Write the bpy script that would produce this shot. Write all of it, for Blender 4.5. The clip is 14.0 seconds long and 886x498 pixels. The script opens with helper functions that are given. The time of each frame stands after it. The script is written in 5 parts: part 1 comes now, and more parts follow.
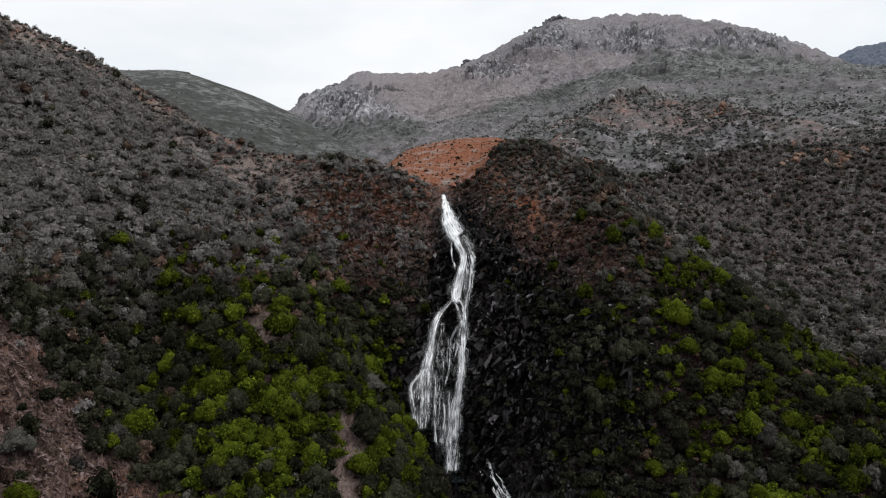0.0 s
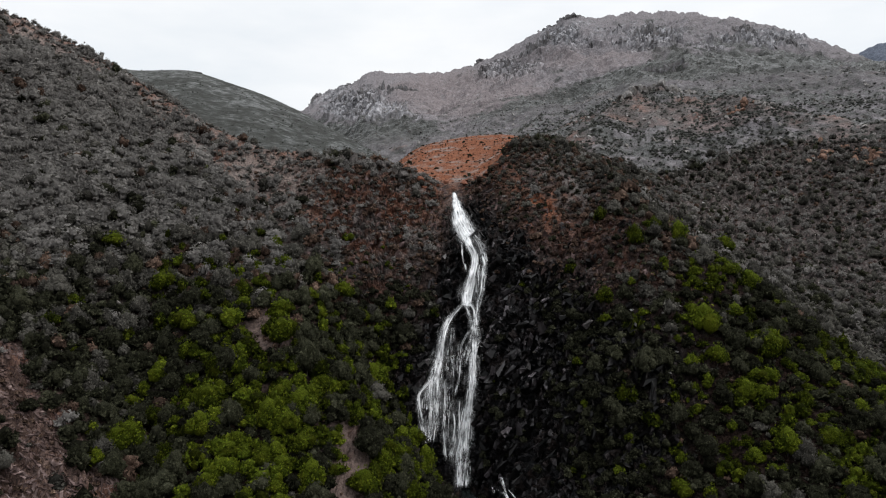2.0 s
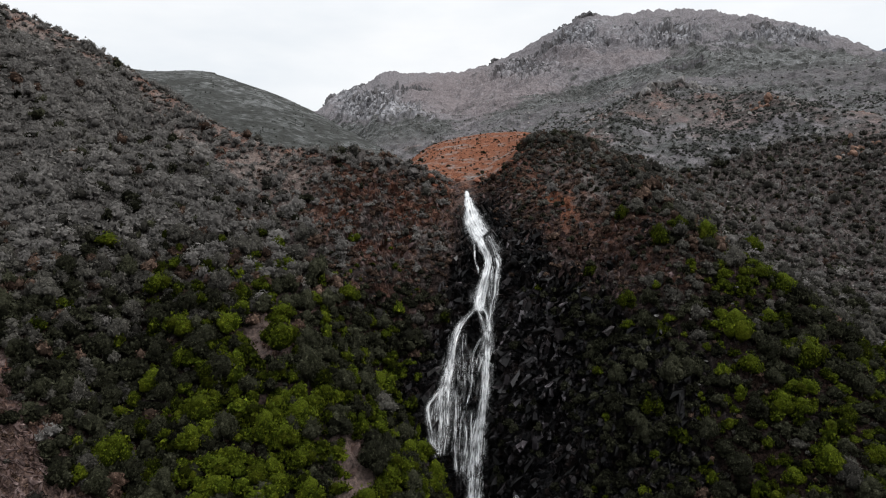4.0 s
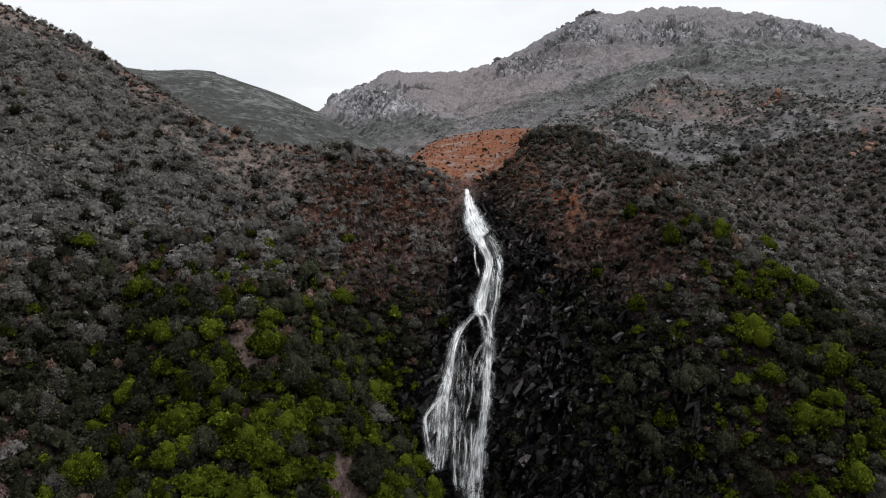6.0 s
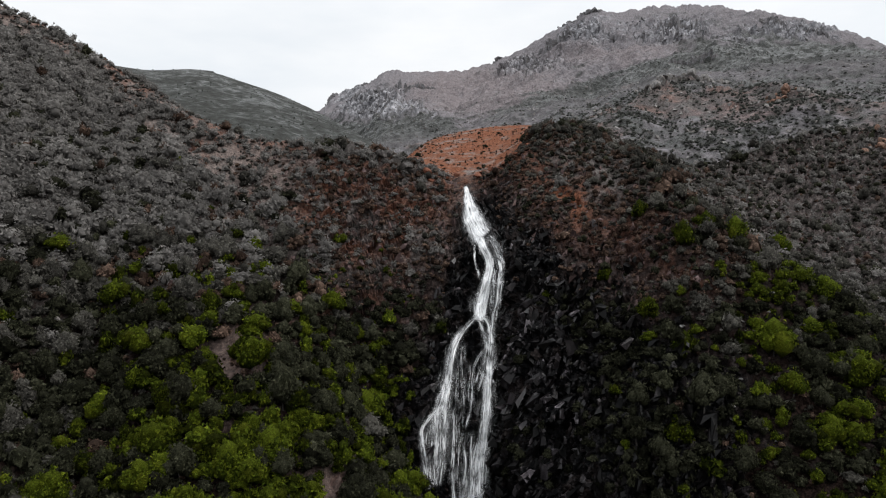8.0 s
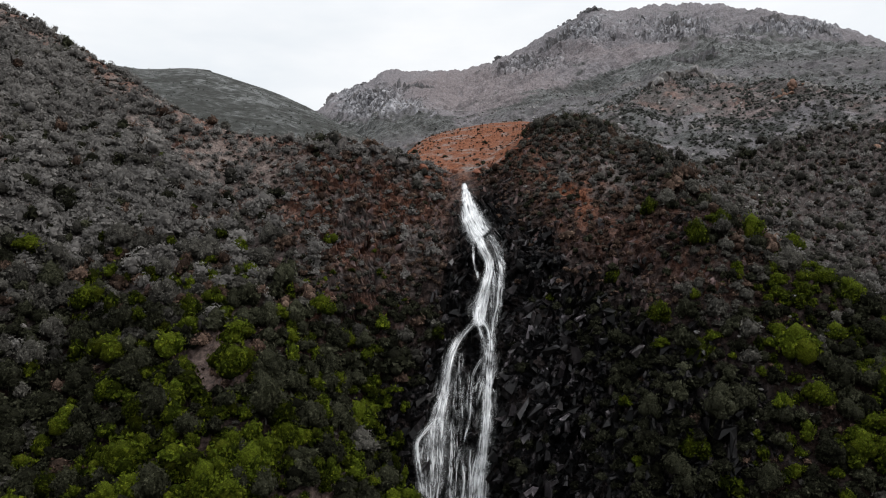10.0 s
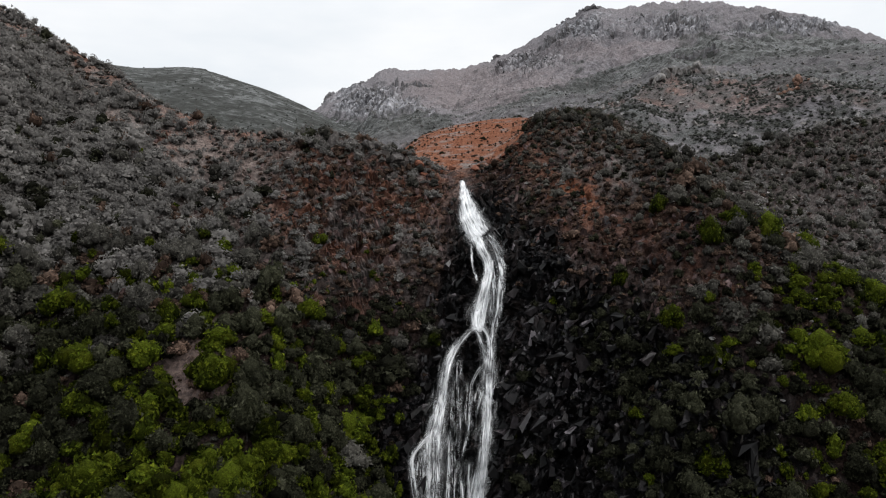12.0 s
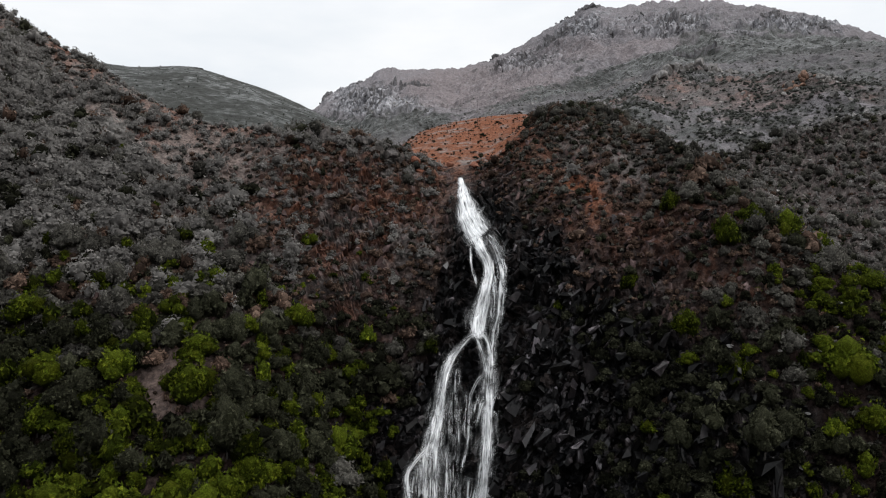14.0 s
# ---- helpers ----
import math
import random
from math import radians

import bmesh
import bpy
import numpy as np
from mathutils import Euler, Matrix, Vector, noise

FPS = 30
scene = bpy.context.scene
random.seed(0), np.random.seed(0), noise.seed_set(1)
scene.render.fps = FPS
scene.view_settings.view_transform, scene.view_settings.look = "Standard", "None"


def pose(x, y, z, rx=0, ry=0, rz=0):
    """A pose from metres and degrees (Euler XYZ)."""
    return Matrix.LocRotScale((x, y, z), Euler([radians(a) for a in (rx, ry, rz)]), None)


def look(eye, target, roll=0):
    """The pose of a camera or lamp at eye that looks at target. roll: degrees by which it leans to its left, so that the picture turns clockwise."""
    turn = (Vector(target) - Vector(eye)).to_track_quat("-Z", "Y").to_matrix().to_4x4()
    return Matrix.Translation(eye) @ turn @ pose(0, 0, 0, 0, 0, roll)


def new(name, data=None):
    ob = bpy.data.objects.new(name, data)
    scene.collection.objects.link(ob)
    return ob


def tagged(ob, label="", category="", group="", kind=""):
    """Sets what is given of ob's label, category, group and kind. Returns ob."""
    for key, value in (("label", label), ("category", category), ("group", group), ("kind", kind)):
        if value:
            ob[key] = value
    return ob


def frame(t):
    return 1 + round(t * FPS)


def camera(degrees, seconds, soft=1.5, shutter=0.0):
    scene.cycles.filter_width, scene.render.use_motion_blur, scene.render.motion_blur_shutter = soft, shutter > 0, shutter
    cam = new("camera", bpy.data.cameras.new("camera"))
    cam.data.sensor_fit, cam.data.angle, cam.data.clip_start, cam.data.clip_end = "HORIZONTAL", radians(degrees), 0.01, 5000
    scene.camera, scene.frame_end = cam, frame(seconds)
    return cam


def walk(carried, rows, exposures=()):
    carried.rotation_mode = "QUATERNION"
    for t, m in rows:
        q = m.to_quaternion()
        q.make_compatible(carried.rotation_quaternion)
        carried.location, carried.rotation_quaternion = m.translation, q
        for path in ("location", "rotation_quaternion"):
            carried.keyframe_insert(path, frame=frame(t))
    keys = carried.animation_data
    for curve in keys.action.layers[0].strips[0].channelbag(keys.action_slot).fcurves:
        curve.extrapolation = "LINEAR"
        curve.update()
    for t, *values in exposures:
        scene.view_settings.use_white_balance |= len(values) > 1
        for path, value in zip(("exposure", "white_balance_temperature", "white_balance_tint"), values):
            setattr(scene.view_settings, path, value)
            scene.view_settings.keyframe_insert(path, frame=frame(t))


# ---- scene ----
cam = camera(67.66, 14.0, 1.1)
PATH = [
    (0.0, look((0.00, 0.00, 60.00), (-0.98, 199.97, 56.73), -0.08)),
    (0.5, look((0.15, 2.43, 59.97), (-1.96, 202.39, 56.71), -0.08)),
    (1.0, look((0.36, 4.75, 59.99), (-2.77, 204.70, 56.76), -0.08)),
    (1.5, look((0.58, 6.99, 59.97), (-3.49, 206.92, 56.81), -0.08)),
    (2.0, look((0.79, 9.22, 59.93), (-4.29, 209.13, 56.84), -0.08)),
    (2.5, look((0.90, 11.53, 59.90), (-5.46, 211.41, 56.91), -0.07)),
    (3.0, look((1.01, 13.80, 59.83), (-6.76, 213.62, 56.96), -0.07)),
    (5.5, look((2.00, 24.43, 60.02), (-8.45, 224.14, 57.13), -0.20)),
    (6.0, look((2.10, 26.49, 60.00), (-8.50, 226.19, 57.12), -0.24)),
    (6.5, look((2.22, 28.59, 59.97), (-8.54, 228.28, 57.11), -0.28)),
    (7.0, look((2.29, 30.66, 59.94), (-8.59, 230.34, 57.14), -0.32)),
    (7.5, look((2.41, 32.62, 59.93), (-8.59, 232.30, 57.17), -0.37)),
    (8.0, look((2.49, 34.59, 59.94), (-8.62, 234.27, 57.17), -0.40)),
    (10.5, look((2.69, 44.76, 59.91), (-8.37, 244.44, 57.18), -0.57)),
    (11.0, look((2.70, 46.65, 59.93), (-8.28, 246.33, 57.16), -0.62)),
    (11.5, look((2.72, 48.53, 59.99), (-8.18, 248.21, 57.19), -0.66)),
    (12.0, look((2.70, 50.41, 59.96), (-8.11, 250.10, 57.17), -0.69)),
    (12.5, look((2.69, 52.25, 59.96), (-8.09, 251.94, 57.23), -0.72)),
    (13.0, look((2.69, 54.08, 59.96), (-8.05, 253.77, 57.28), -0.75)),
    (13.5, look((2.69, 55.86, 59.98), (-7.97, 255.56, 57.28), -0.77)),
    (14.0, look((2.64, 57.67, 60.00), (-7.90, 257.37, 57.24), -0.79)),
]
walk(cam, PATH, exposures=((0.0, 0.50), (14.0, 0.50)))

# ---------------------------------------------------------------- light
world = bpy.data.worlds.new("overcast_sky")
scene.world = world
world.use_nodes = True
wn, wl = world.node_tree.nodes, world.node_tree.links
wn.clear()
w_out = wn.new("ShaderNodeOutputWorld")
w_bg = wn.new("ShaderNodeBackground")
w_sky = wn.new("ShaderNodeTexSky")
w_sky.sky_type = "NISHITA"
w_sky.sun_disc = False
SUN_ELEVATION, SUN_ROTATION = 45.0, 97.0
w_sky.sun_elevation, w_sky.sun_rotation = radians(SUN_ELEVATION), radians(SUN_ROTATION)
w_sky.air_density, w_sky.dust_density = 1.0, 3.0
w_coord = wn.new("ShaderNodeTexCoord")
w_map = wn.new("ShaderNodeMapping")
w_map.inputs["Scale"].default_value = (1.0, 1.0, 3.2)
w_noise = wn.new("ShaderNodeTexNoise")
w_noise.inputs["Scale"].default_value = 2.3
w_noise.inputs["Detail"].default_value = 5.0
w_noise.inputs["Roughness"].default_value = 0.55
w_ramp = wn.new("ShaderNodeValToRGB")
w_ramp.color_ramp.elements[0].position = 0.36
w_ramp.color_ramp.elements[0].color = (6.25, 6.55, 6.85, 1)
w_ramp.color_ramp.elements[1].position = 0.64
w_ramp.color_ramp.elements[1].color = (7.5, 7.55, 7.6, 1)
# an overcast sky grows brighter towards the zenith
w_split = wn.new("ShaderNodeSeparateXYZ")
w_zenith = wn.new("ShaderNodeMapRange")
w_zenith.interpolation_type = "SMOOTHSTEP"
w_zenith.inputs["From Min"].default_value, w_zenith.inputs["From Max"].default_value = 0.28, 1.0
w_zenith.inputs["To Min"].default_value, w_zenith.inputs["To Max"].default_value = 1.0, 2.3
w_rise = wn.new("ShaderNodeMixRGB")
w_rise.blend_type = "MULTIPLY"
w_rise.inputs[0].default_value = 1.0
w_mix = wn.new("ShaderNodeMixRGB")
w_mix.inputs[0].default_value = 0.90
w_bg.inputs["Strength"].default_value = 0.10
wl.new(w_coord.outputs["Generated"], w_map.inputs["Vector"])
wl.new(w_map.outputs["Vector"], w_noise.inputs["Vector"])
wl.new(w_noise.outputs["Fac"], w_ramp.inputs["Fac"])
wl.new(w_sky.outputs["Color"], w_mix.inputs[1])
wl.new(w_coord.outputs["Generated"], w_split.inputs["Vector"])
wl.new(w_split.outputs["Z"], w_zenith.inputs["Value"])
wl.new(w_ramp.outputs["Color"], w_rise.inputs[1])
wl.new(w_zenith.outputs[0], w_rise.inputs[2])
wl.new(w_rise.outputs["Color"], w_mix.inputs[2])
wl.new(w_mix.outputs["Color"], w_bg.inputs["Color"])
wl.new(w_bg.outputs["Background"], w_out.inputs["Surface"])

sun_data = bpy.data.lights.new("sun", "SUN")
sun_data.energy, sun_data.angle, sun_data.color = 1.2, radians(40), (1.0, 0.98, 0.96)
sun = new("sun", sun_data)
sun.matrix_world = look((0, 0, 400), (-100, 12, 400 - 100))


# ---------------------------------------------------------------- noise on arrays
def hash3(ix, iy, iz, seed):
    h = (ix.astype(np.int64) * 374761393 + iy.astype(np.int64) * 668265263 + iz.astype(np.int64) * 2147483647 + seed * 1274126177) & 0xFFFFFFFF
    h = ((h ^ (h >> 13)) * 1274126177) & 0xFFFFFFFF
    h = ((h ^ (h >> 16)) * 2246822519) & 0xFFFFFFFF
    return ((h ^ (h >> 15)) & 0xFFFFFF) / float(0xFFFFFF)


def vnoise(p, seed=0):
    """Smooth value noise in -1..1 at points p (n, 3)."""
    i = np.floor(p)
    f = p - i
    f = f * f * f * (f * (f * 6 - 15) + 10)
    out = 0
    for a in (0, 1):
        for b in (0, 1):
            for c in (0, 1):
                w = (f[:, 0] if a else 1 - f[:, 0]) * (f[:, 1] if b else 1 - f[:, 1]) * (f[:, 2] if c else 1 - f[:, 2])
                out = out + w * hash3(i[:, 0] + a, i[:, 1] + b, i[:, 2] + c, seed)
    return out * 2 - 1


def fbm(p, octaves=4, gain=0.5, seed=0, ridged=False):
    total, amp, norm = 0, 1.0, 0
    for k in range(octaves):
        n = vnoise(p * 2.03 ** k + 17.3 * k, seed + k)
        if ridged:
            n = 1 - 2 * np.abs(n)
        total, norm, amp = total + amp * n, norm + amp, amp * gain
    return total / norm


def facets(p, seed=0):
    """Blocky rock: each cell of a jittered lattice is a tilted flat face. Returns height and a value per cell."""
    i = np.floor(p)
    best = np.full(len(p), 1e9)
    tilt = np.zeros(len(p))
    ident = np.zeros(len(p))
    for a in (-1, 0, 1):
        for b in (-1, 0, 1):
            for c in (-1, 0, 1):
                cx, cy, cz = i[:, 0] + a, i[:, 1] + b, i[:, 2] + c
                q = np.stack([cx + hash3(cx, cy, cz, seed), cy + hash3(cx, cy, cz, seed + 1), cz + hash3(cx, cy, cz, seed + 2)], 1)
                d = p - q
                dist = (d * d).sum(1)
                t = hash3(cx, cy, cz, seed + 3) * 2 - 1 + d[:, 0] * (hash3(cx, cy, cz, seed + 4) * 2 - 1) * 1.3 + d[:, 2] * (hash3(cx, cy, cz, seed + 5) * 2 - 1) * 1.3
                near = dist < best
                best = np.where(near, dist, best)
                tilt = np.where(near, t, tilt)
                ident = np.where(near, hash3(cx, cy, cz, seed + 6), ident)
    return tilt, ident


# ---------------------------------------------------------------- materials
def material(name):
    m = bpy.data.materials.new(name)
    m.use_nodes = True
    n, l = m.node_tree.nodes, m.node_tree.links
    return m, n, l, n["Principled BSDF"]


def ramp(n, l, source, stops):
    r = n.new("ShaderNodeValToRGB")
    r.color_ramp.elements[0].position, r.color_ramp.elements[0].color = stops[0][0], (*stops[0][1], 1)
    r.color_ramp.elements[1].position, r.color_ramp.elements[1].color = stops[-1][0], (*stops[-1][1], 1)
    for pos, col in stops[1:-1]:
        e = r.color_ramp.elements.new(pos)
        e.color = (*col, 1)
    l.new(source, r.inputs["Fac"])
    return r.outputs["Color"]


def noise_tex(n, l, scale, detail=5, rough=0.6, stretch=(1, 1, 1), turn=(0, 0, 0)):
    c = n.new("ShaderNodeNewGeometry")
    mp = n.new("ShaderNodeMapping")
    mp.inputs["Scale"].default_value = stretch
    mp.inputs["Rotation"].default_value = [radians(a) for a in turn]
    t = n.new("ShaderNodeTexNoise")
    t.inputs["Scale"].default_value, t.inputs["Detail"].default_value, t.inputs["Roughness"].default_value = scale, detail, rough
    l.new(c.outputs["Position"], mp.inputs["Vector"])
    l.new(mp.outputs["Vector"], t.inputs["Vector"])
    return t.outputs["Fac"]


def mixed(n, l, fac, a, b, mode="MIX"):
    m = n.new("ShaderNodeMixRGB")
    m.blend_type = mode
    for socket, value in ((m.inputs[0], fac), (m.inputs[1], a), (m.inputs[2], b)):
        if isinstance(value, (int, float)):
            socket.default_value = value
        elif isinstance(value, tuple):
            socket.default_value = (*value, 1)
        else:
            l.new(value, socket)
    return m.outputs[0]


def bumped(n, l, bsdf, height, strength, distance):
    b = n.new("ShaderNodeBump")
    b.inputs["Strength"].default_value, b.inputs["Distance"].default_value = strength, distance
    l.new(height, b.inputs["Height"])
    l.new(b.outputs["Normal"], bsdf.inputs["Normal"])


def ground_material(name, soil, rock, wet, orange, size=1.0, dry_hazed=None):
    """Soil, unwetted rock, wet rock and orange earth, spread by the mesh's own cover layer (red: rock, green: orange,
    blue: wet, alpha: pale soil, haze included).
    """
    m, n, l, bsdf = material(name)
    cover = n.new("ShaderNodeVertexColor")
    cover.layer_name = "cover"
    parts = n.new("ShaderNodeSeparateColor")
    l.new(cover.outputs["Color"], parts.inputs["Color"])
    fine = noise_tex(n, l, 1.6 / size, 7, 0.7)
    broad = noise_tex(n, l, 0.10 / size, 4, 0.55)
    streak = noise_tex(n, l, 0.9 / size, 6, 0.7, (1.0, 0.5, 0.35), (0, 32, 0))
    soil_c = mixed(n, l, broad, ramp(n, l, fine, [(0.38, soil[0]), (0.5, soil[1]), (0.63, soil[2])]), ramp(n, l, fine, [(0.38, soil[0]), (0.62, soil[1])]))
    if dry_hazed:
        soil_c = mixed(n, l, cover.outputs["Alpha"], soil_c, ramp(n, l, fine, [(0.38, dry_hazed[0]), (0.5, dry_hazed[1]), (0.63, dry_hazed[2])]))
    rock_c = ramp(n, l, streak, [(0.38, rock[0]), (0.5, rock[1]), (0.64, rock[2])])
    wet_c = ramp(n, l, streak, [(0.38, wet[0]), (0.52, wet[1]), (0.68, wet[2])])
    or_c = ramp(n, l, fine, [(0.36, orange[0]), (0.5, orange[1]), (0.66, orange[2])])
    out_n = noise_tex(n, l, 0.45 / size, 7, 0.68)
    crop = ramp(n, l, out_n, [(0.52, (0.0, 0.0, 0.0)), (0.60, (0.40, 0.40, 0.40))])
    c0 = mixed(n, l, crop, soil_c, rock_c) if size > 1 else soil_c
    c1 = mixed(n, l, parts.outputs[0], c0, rock_c)
    c2 = mixed(n, l, parts.outputs[1], c1, or_c)
    c3 = mixed(n, l, parts.outputs[2], c2, wet_c)
    l.new(c3, bsdf.inputs["Base Color"])
    rough = n.new("ShaderNodeMapRange")
    rough.inputs["To Min"].default_value, rough.inputs["To Max"].default_value = 0.92, 0.32
    l.new(parts.outputs[2], rough.inputs["Value"])
    l.new(rough.outputs[0], bsdf.inputs["Roughness"])
    spec = n.new("ShaderNodeMapRange")
    spec.inputs["To Min"].default_value, spec.inputs["To Max"].default_value = 0.012, 0.07
    l.new(parts.outputs[2], spec.inputs["Value"])
    l.new(spec.outputs[0], bsdf.inputs["Specular IOR Level"])
    both = n.new("ShaderNodeMath")
    both.operation = "ADD"
    l.new(fine, both.inputs[0])
    l.new(streak, both.inputs[1])
    bumped(n, l, bsdf, both.outputs[0], 0.8, 0.5 * size)
    return m


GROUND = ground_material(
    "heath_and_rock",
    # dark soil, taken near black to hold the shade between bushes
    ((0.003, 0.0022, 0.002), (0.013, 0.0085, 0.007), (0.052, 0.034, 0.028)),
    ((0.012, 0.010, 0.010), (0.050, 0.040, 0.038), (0.130, 0.110, 0.104)),
    ((0.0015, 0.0015, 0.002), (0.005, 0.005, 0.0055), (0.045, 0.041, 0.043)),
    ((0.050, 0.024, 0.016), (0.150, 0.058, 0.033), (0.240, 0.115, 0.070)),
    # pale open soil, lifted further so that its colour holds the haze
    dry_hazed=((0.110, 0.098, 0.092), (0.170, 0.152, 0.143), (0.235, 0.212, 0.200)))
# tones raised and slightly blued: haze is part of these mountain colours
MOUNTAIN = ground_material(
    "mountain_heath_and_rock",
    ((0.112, 0.103, 0.109), (0.166, 0.153, 0.160), (0.230, 0.214, 0.222)),
    ((0.080, 0.078, 0.084), (0.190, 0.187, 0.197), (0.370, 0.366, 0.382)),
    ((0.019, 0.0195, 0.0175), (0.033, 0.034, 0.031), (0.058, 0.059, 0.055)),
    ((0.115, 0.074, 0.064), (0.200, 0.125, 0.105), (0.320, 0.215, 0.185)), 5.0)

# the blue of distance is put into this heath's colour
HAZE_BLUE_HILL = ground_material(
    "haze_blue_heath",
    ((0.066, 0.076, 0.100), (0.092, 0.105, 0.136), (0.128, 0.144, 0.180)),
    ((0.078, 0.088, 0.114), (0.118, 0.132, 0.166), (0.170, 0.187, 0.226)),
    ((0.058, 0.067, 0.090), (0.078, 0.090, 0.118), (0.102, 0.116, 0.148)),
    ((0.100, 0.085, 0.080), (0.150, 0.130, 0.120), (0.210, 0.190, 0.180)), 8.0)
HILL = ground_material(
    "far_hill_heath",
    ((0.026, 0.027, 0.025), (0.039, 0.040, 0.037), (0.060, 0.059, 0.055)),
    ((0.034, 0.034, 0.033), (0.058, 0.057, 0.055), (0.120, 0.118, 0.115)),
    ((0.018, 0.0195, 0.017), (0.028, 0.030, 0.027), (0.042, 0.044, 0.040)),
    ((0.100, 0.075, 0.060), (0.160, 0.120, 0.100), (0.230, 0.190, 0.170)), 1.6)


def leaf_material(name, dark, mid, light, gap=0.15, low=0.10, peak=2.0, relief=1.0, through_leaf=0.0):
    m, n, l, bsdf = material(name)
    geo = n.new("ShaderNodeNewGeometry")
    tint = n.new("ShaderNodeVertexColor")
    tint.layer_name = "tint"
    leaf = ramp(n, l, geo.outputs["Random Per Island"], [(0.0, dark), (0.5, mid), (1.0, light)])
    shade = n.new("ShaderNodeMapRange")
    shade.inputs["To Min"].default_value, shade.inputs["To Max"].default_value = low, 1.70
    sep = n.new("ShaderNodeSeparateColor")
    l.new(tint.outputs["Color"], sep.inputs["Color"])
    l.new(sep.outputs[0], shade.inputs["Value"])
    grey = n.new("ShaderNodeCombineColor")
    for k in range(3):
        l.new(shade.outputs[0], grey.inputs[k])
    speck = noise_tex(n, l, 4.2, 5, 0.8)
    # shade between leaves, put into the colour as dark specks
    gap_shade = ramp(n, l, speck, [(0.40, (gap, gap, gap)), (0.50, (0.8, 0.8, 0.8)), (0.61, (peak, peak, peak))])
    c = mixed(n, l, 1.0, mixed(n, l, 1.0, leaf, gap_shade, "MULTIPLY"), grey.outputs[0], "MULTIPLY")
    bumped(n, l, bsdf, speck, relief, 0.5)
    l.new(c, bsdf.inputs["Base Color"])
    bsdf.inputs["Roughness"].default_value = 0.75
    bsdf.inputs["Specular IOR Level"].default_value = 0.02
    if through_leaf:
        # thin leaves pass some of the light on
        glow = n.new("ShaderNodeBsdfTranslucent")
        both = n.new("ShaderNodeMixShader")
        both.inputs[0].default_value = through_leaf
        l.new(c, glow.inputs["Color"])
        l.new(bsdf.outputs[0], both.inputs[1])
        l.new(glow.outputs[0], both.inputs[2])
        l.new(both.outputs[0], n["Material Output"].inputs["Surface"])
    return m


LEAF_GREY = leaf_material("grey_olive_leaf", (0.054, 0.051, 0.044), (0.074, 0.070, 0.060), (0.098, 0.093, 0.081), 0.55, 0.30, 1.35, 0.6, 0.2)
# pale, low-contrast grey: the haze over the high slopes is in this leaf colour
LEAF_HAZED = leaf_material("hazed_grey_leaf", (0.124, 0.117, 0.110), (0.142, 0.134, 0.126), (0.162, 0.153, 0.144), 0.85, 0.70, 1.15, 0.2, 0.4)
LEAF_DARK = leaf_material("dark_olive_leaf", (0.020, 0.021, 0.012), (0.034, 0.035, 0.021), (0.052, 0.053, 0.034), 0.5, 0.14, 1.4)
LEAF_BRIGHT = leaf_material("bright_green_leaf", (0.036, 0.051, 0.005), (0.060, 0.079, 0.007), (0.094, 0.110, 0.009), 0.5, 0.10, 1.4)
# far grey-green leaf, dark tones lifted so its colour holds the haze
LEAF_FAR = leaf_material("hazed_grey_green_leaf", (0.054, 0.056, 0.050), (0.070, 0.072, 0.064), (0.090, 0.092, 0.083), 0.8, 0.6, 1.2, 0.3, 0.3)
LEAF_BROWN = leaf_material("russet_heath_leaf", (0.042, 0.027, 0.020), (0.066, 0.043, 0.032), (0.098, 0.067, 0.051), 0.5, 0.25, 1.4, 0.1)


def bark_material():
    m, n, l, bsdf = material("grey_bark")
    f = noise_tex(n, l, 6, 6, 0.7, (1, 1, 0.2))
    l.new(ramp(n, l, f, [(0.3, (0.016, 0.014, 0.012)), (0.7, (0.06, 0.052, 0.045))]), bsdf.inputs["Base Color"])
    bsdf.inputs["Roughness"].default_value = 0.9
    bumped(n, l, bsdf, f, 0.5, 0.03)
    return m


BARK = bark_material()


def rock_material(name, a, b, c, rough, tones=((0.0, 0.5), (1.0, 1.5)), spec=0.05):
    m, n, l, bsdf = material(name)
    f = noise_tex(n, l, 1.4, 8, 0.7, (1, 0.6, 0.5), (0, 30, 0))
    g = noise_tex(n, l, 0.35, 3, 0.5)
    info = n.new("ShaderNodeNewGeometry")
    base = ramp(n, l, f, [(0.3, a), (0.52, b), (0.75, c)])
    tone = ramp(n, l, info.outputs["Random Per Island"], [(p, (v, v, v)) for p, v in tones])
    bsdf.inputs["Specular IOR Level"].default_value = spec
    stain = ramp(n, l, g, [(0.35, (0.7, 0.66, 0.62)), (0.65, (1.1, 1.1, 1.1))])
    col = mixed(n, l, 1.0, mixed(n, l, 1.0, base, tone, "MULTIPLY"), stain, "MULTIPLY")
    l.new(col, bsdf.inputs["Base Color"])
    bsdf.inputs["Roughness"].default_value = rough
    bumped(n, l, bsdf, f, 0.6, 0.15)
    return m


# black wet rock; its few palest block tones are glints put into the colour
ROCK_WET = rock_material("wet_black_rock", (0.002, 0.002, 0.002), (0.012, 0.0105, 0.011), (0.095, 0.084, 0.088), 0.34, ((0.0, 0.03), (0.6, 0.12), (0.86, 0.6), (1.0, 2.2)), 0.14)
# paler copy of the wet rock for slabs that look lit
ROCK_LIT = rock_material("lit_grey_wet_rock", (0.008, 0.007, 0.008), (0.042, 0.037, 0.041), (0.165, 0.150, 0.158), 0.30, ((0.0, 0.10), (0.5, 0.35), (0.85, 0.9), (1.0, 2.4)), 0.30)
ROCK_GREY = rock_material("grey_lichened_rock", (0.016, 0.015, 0.015), (0.060, 0.055, 0.053), (0.16, 0.150, 0.144), 0.85)
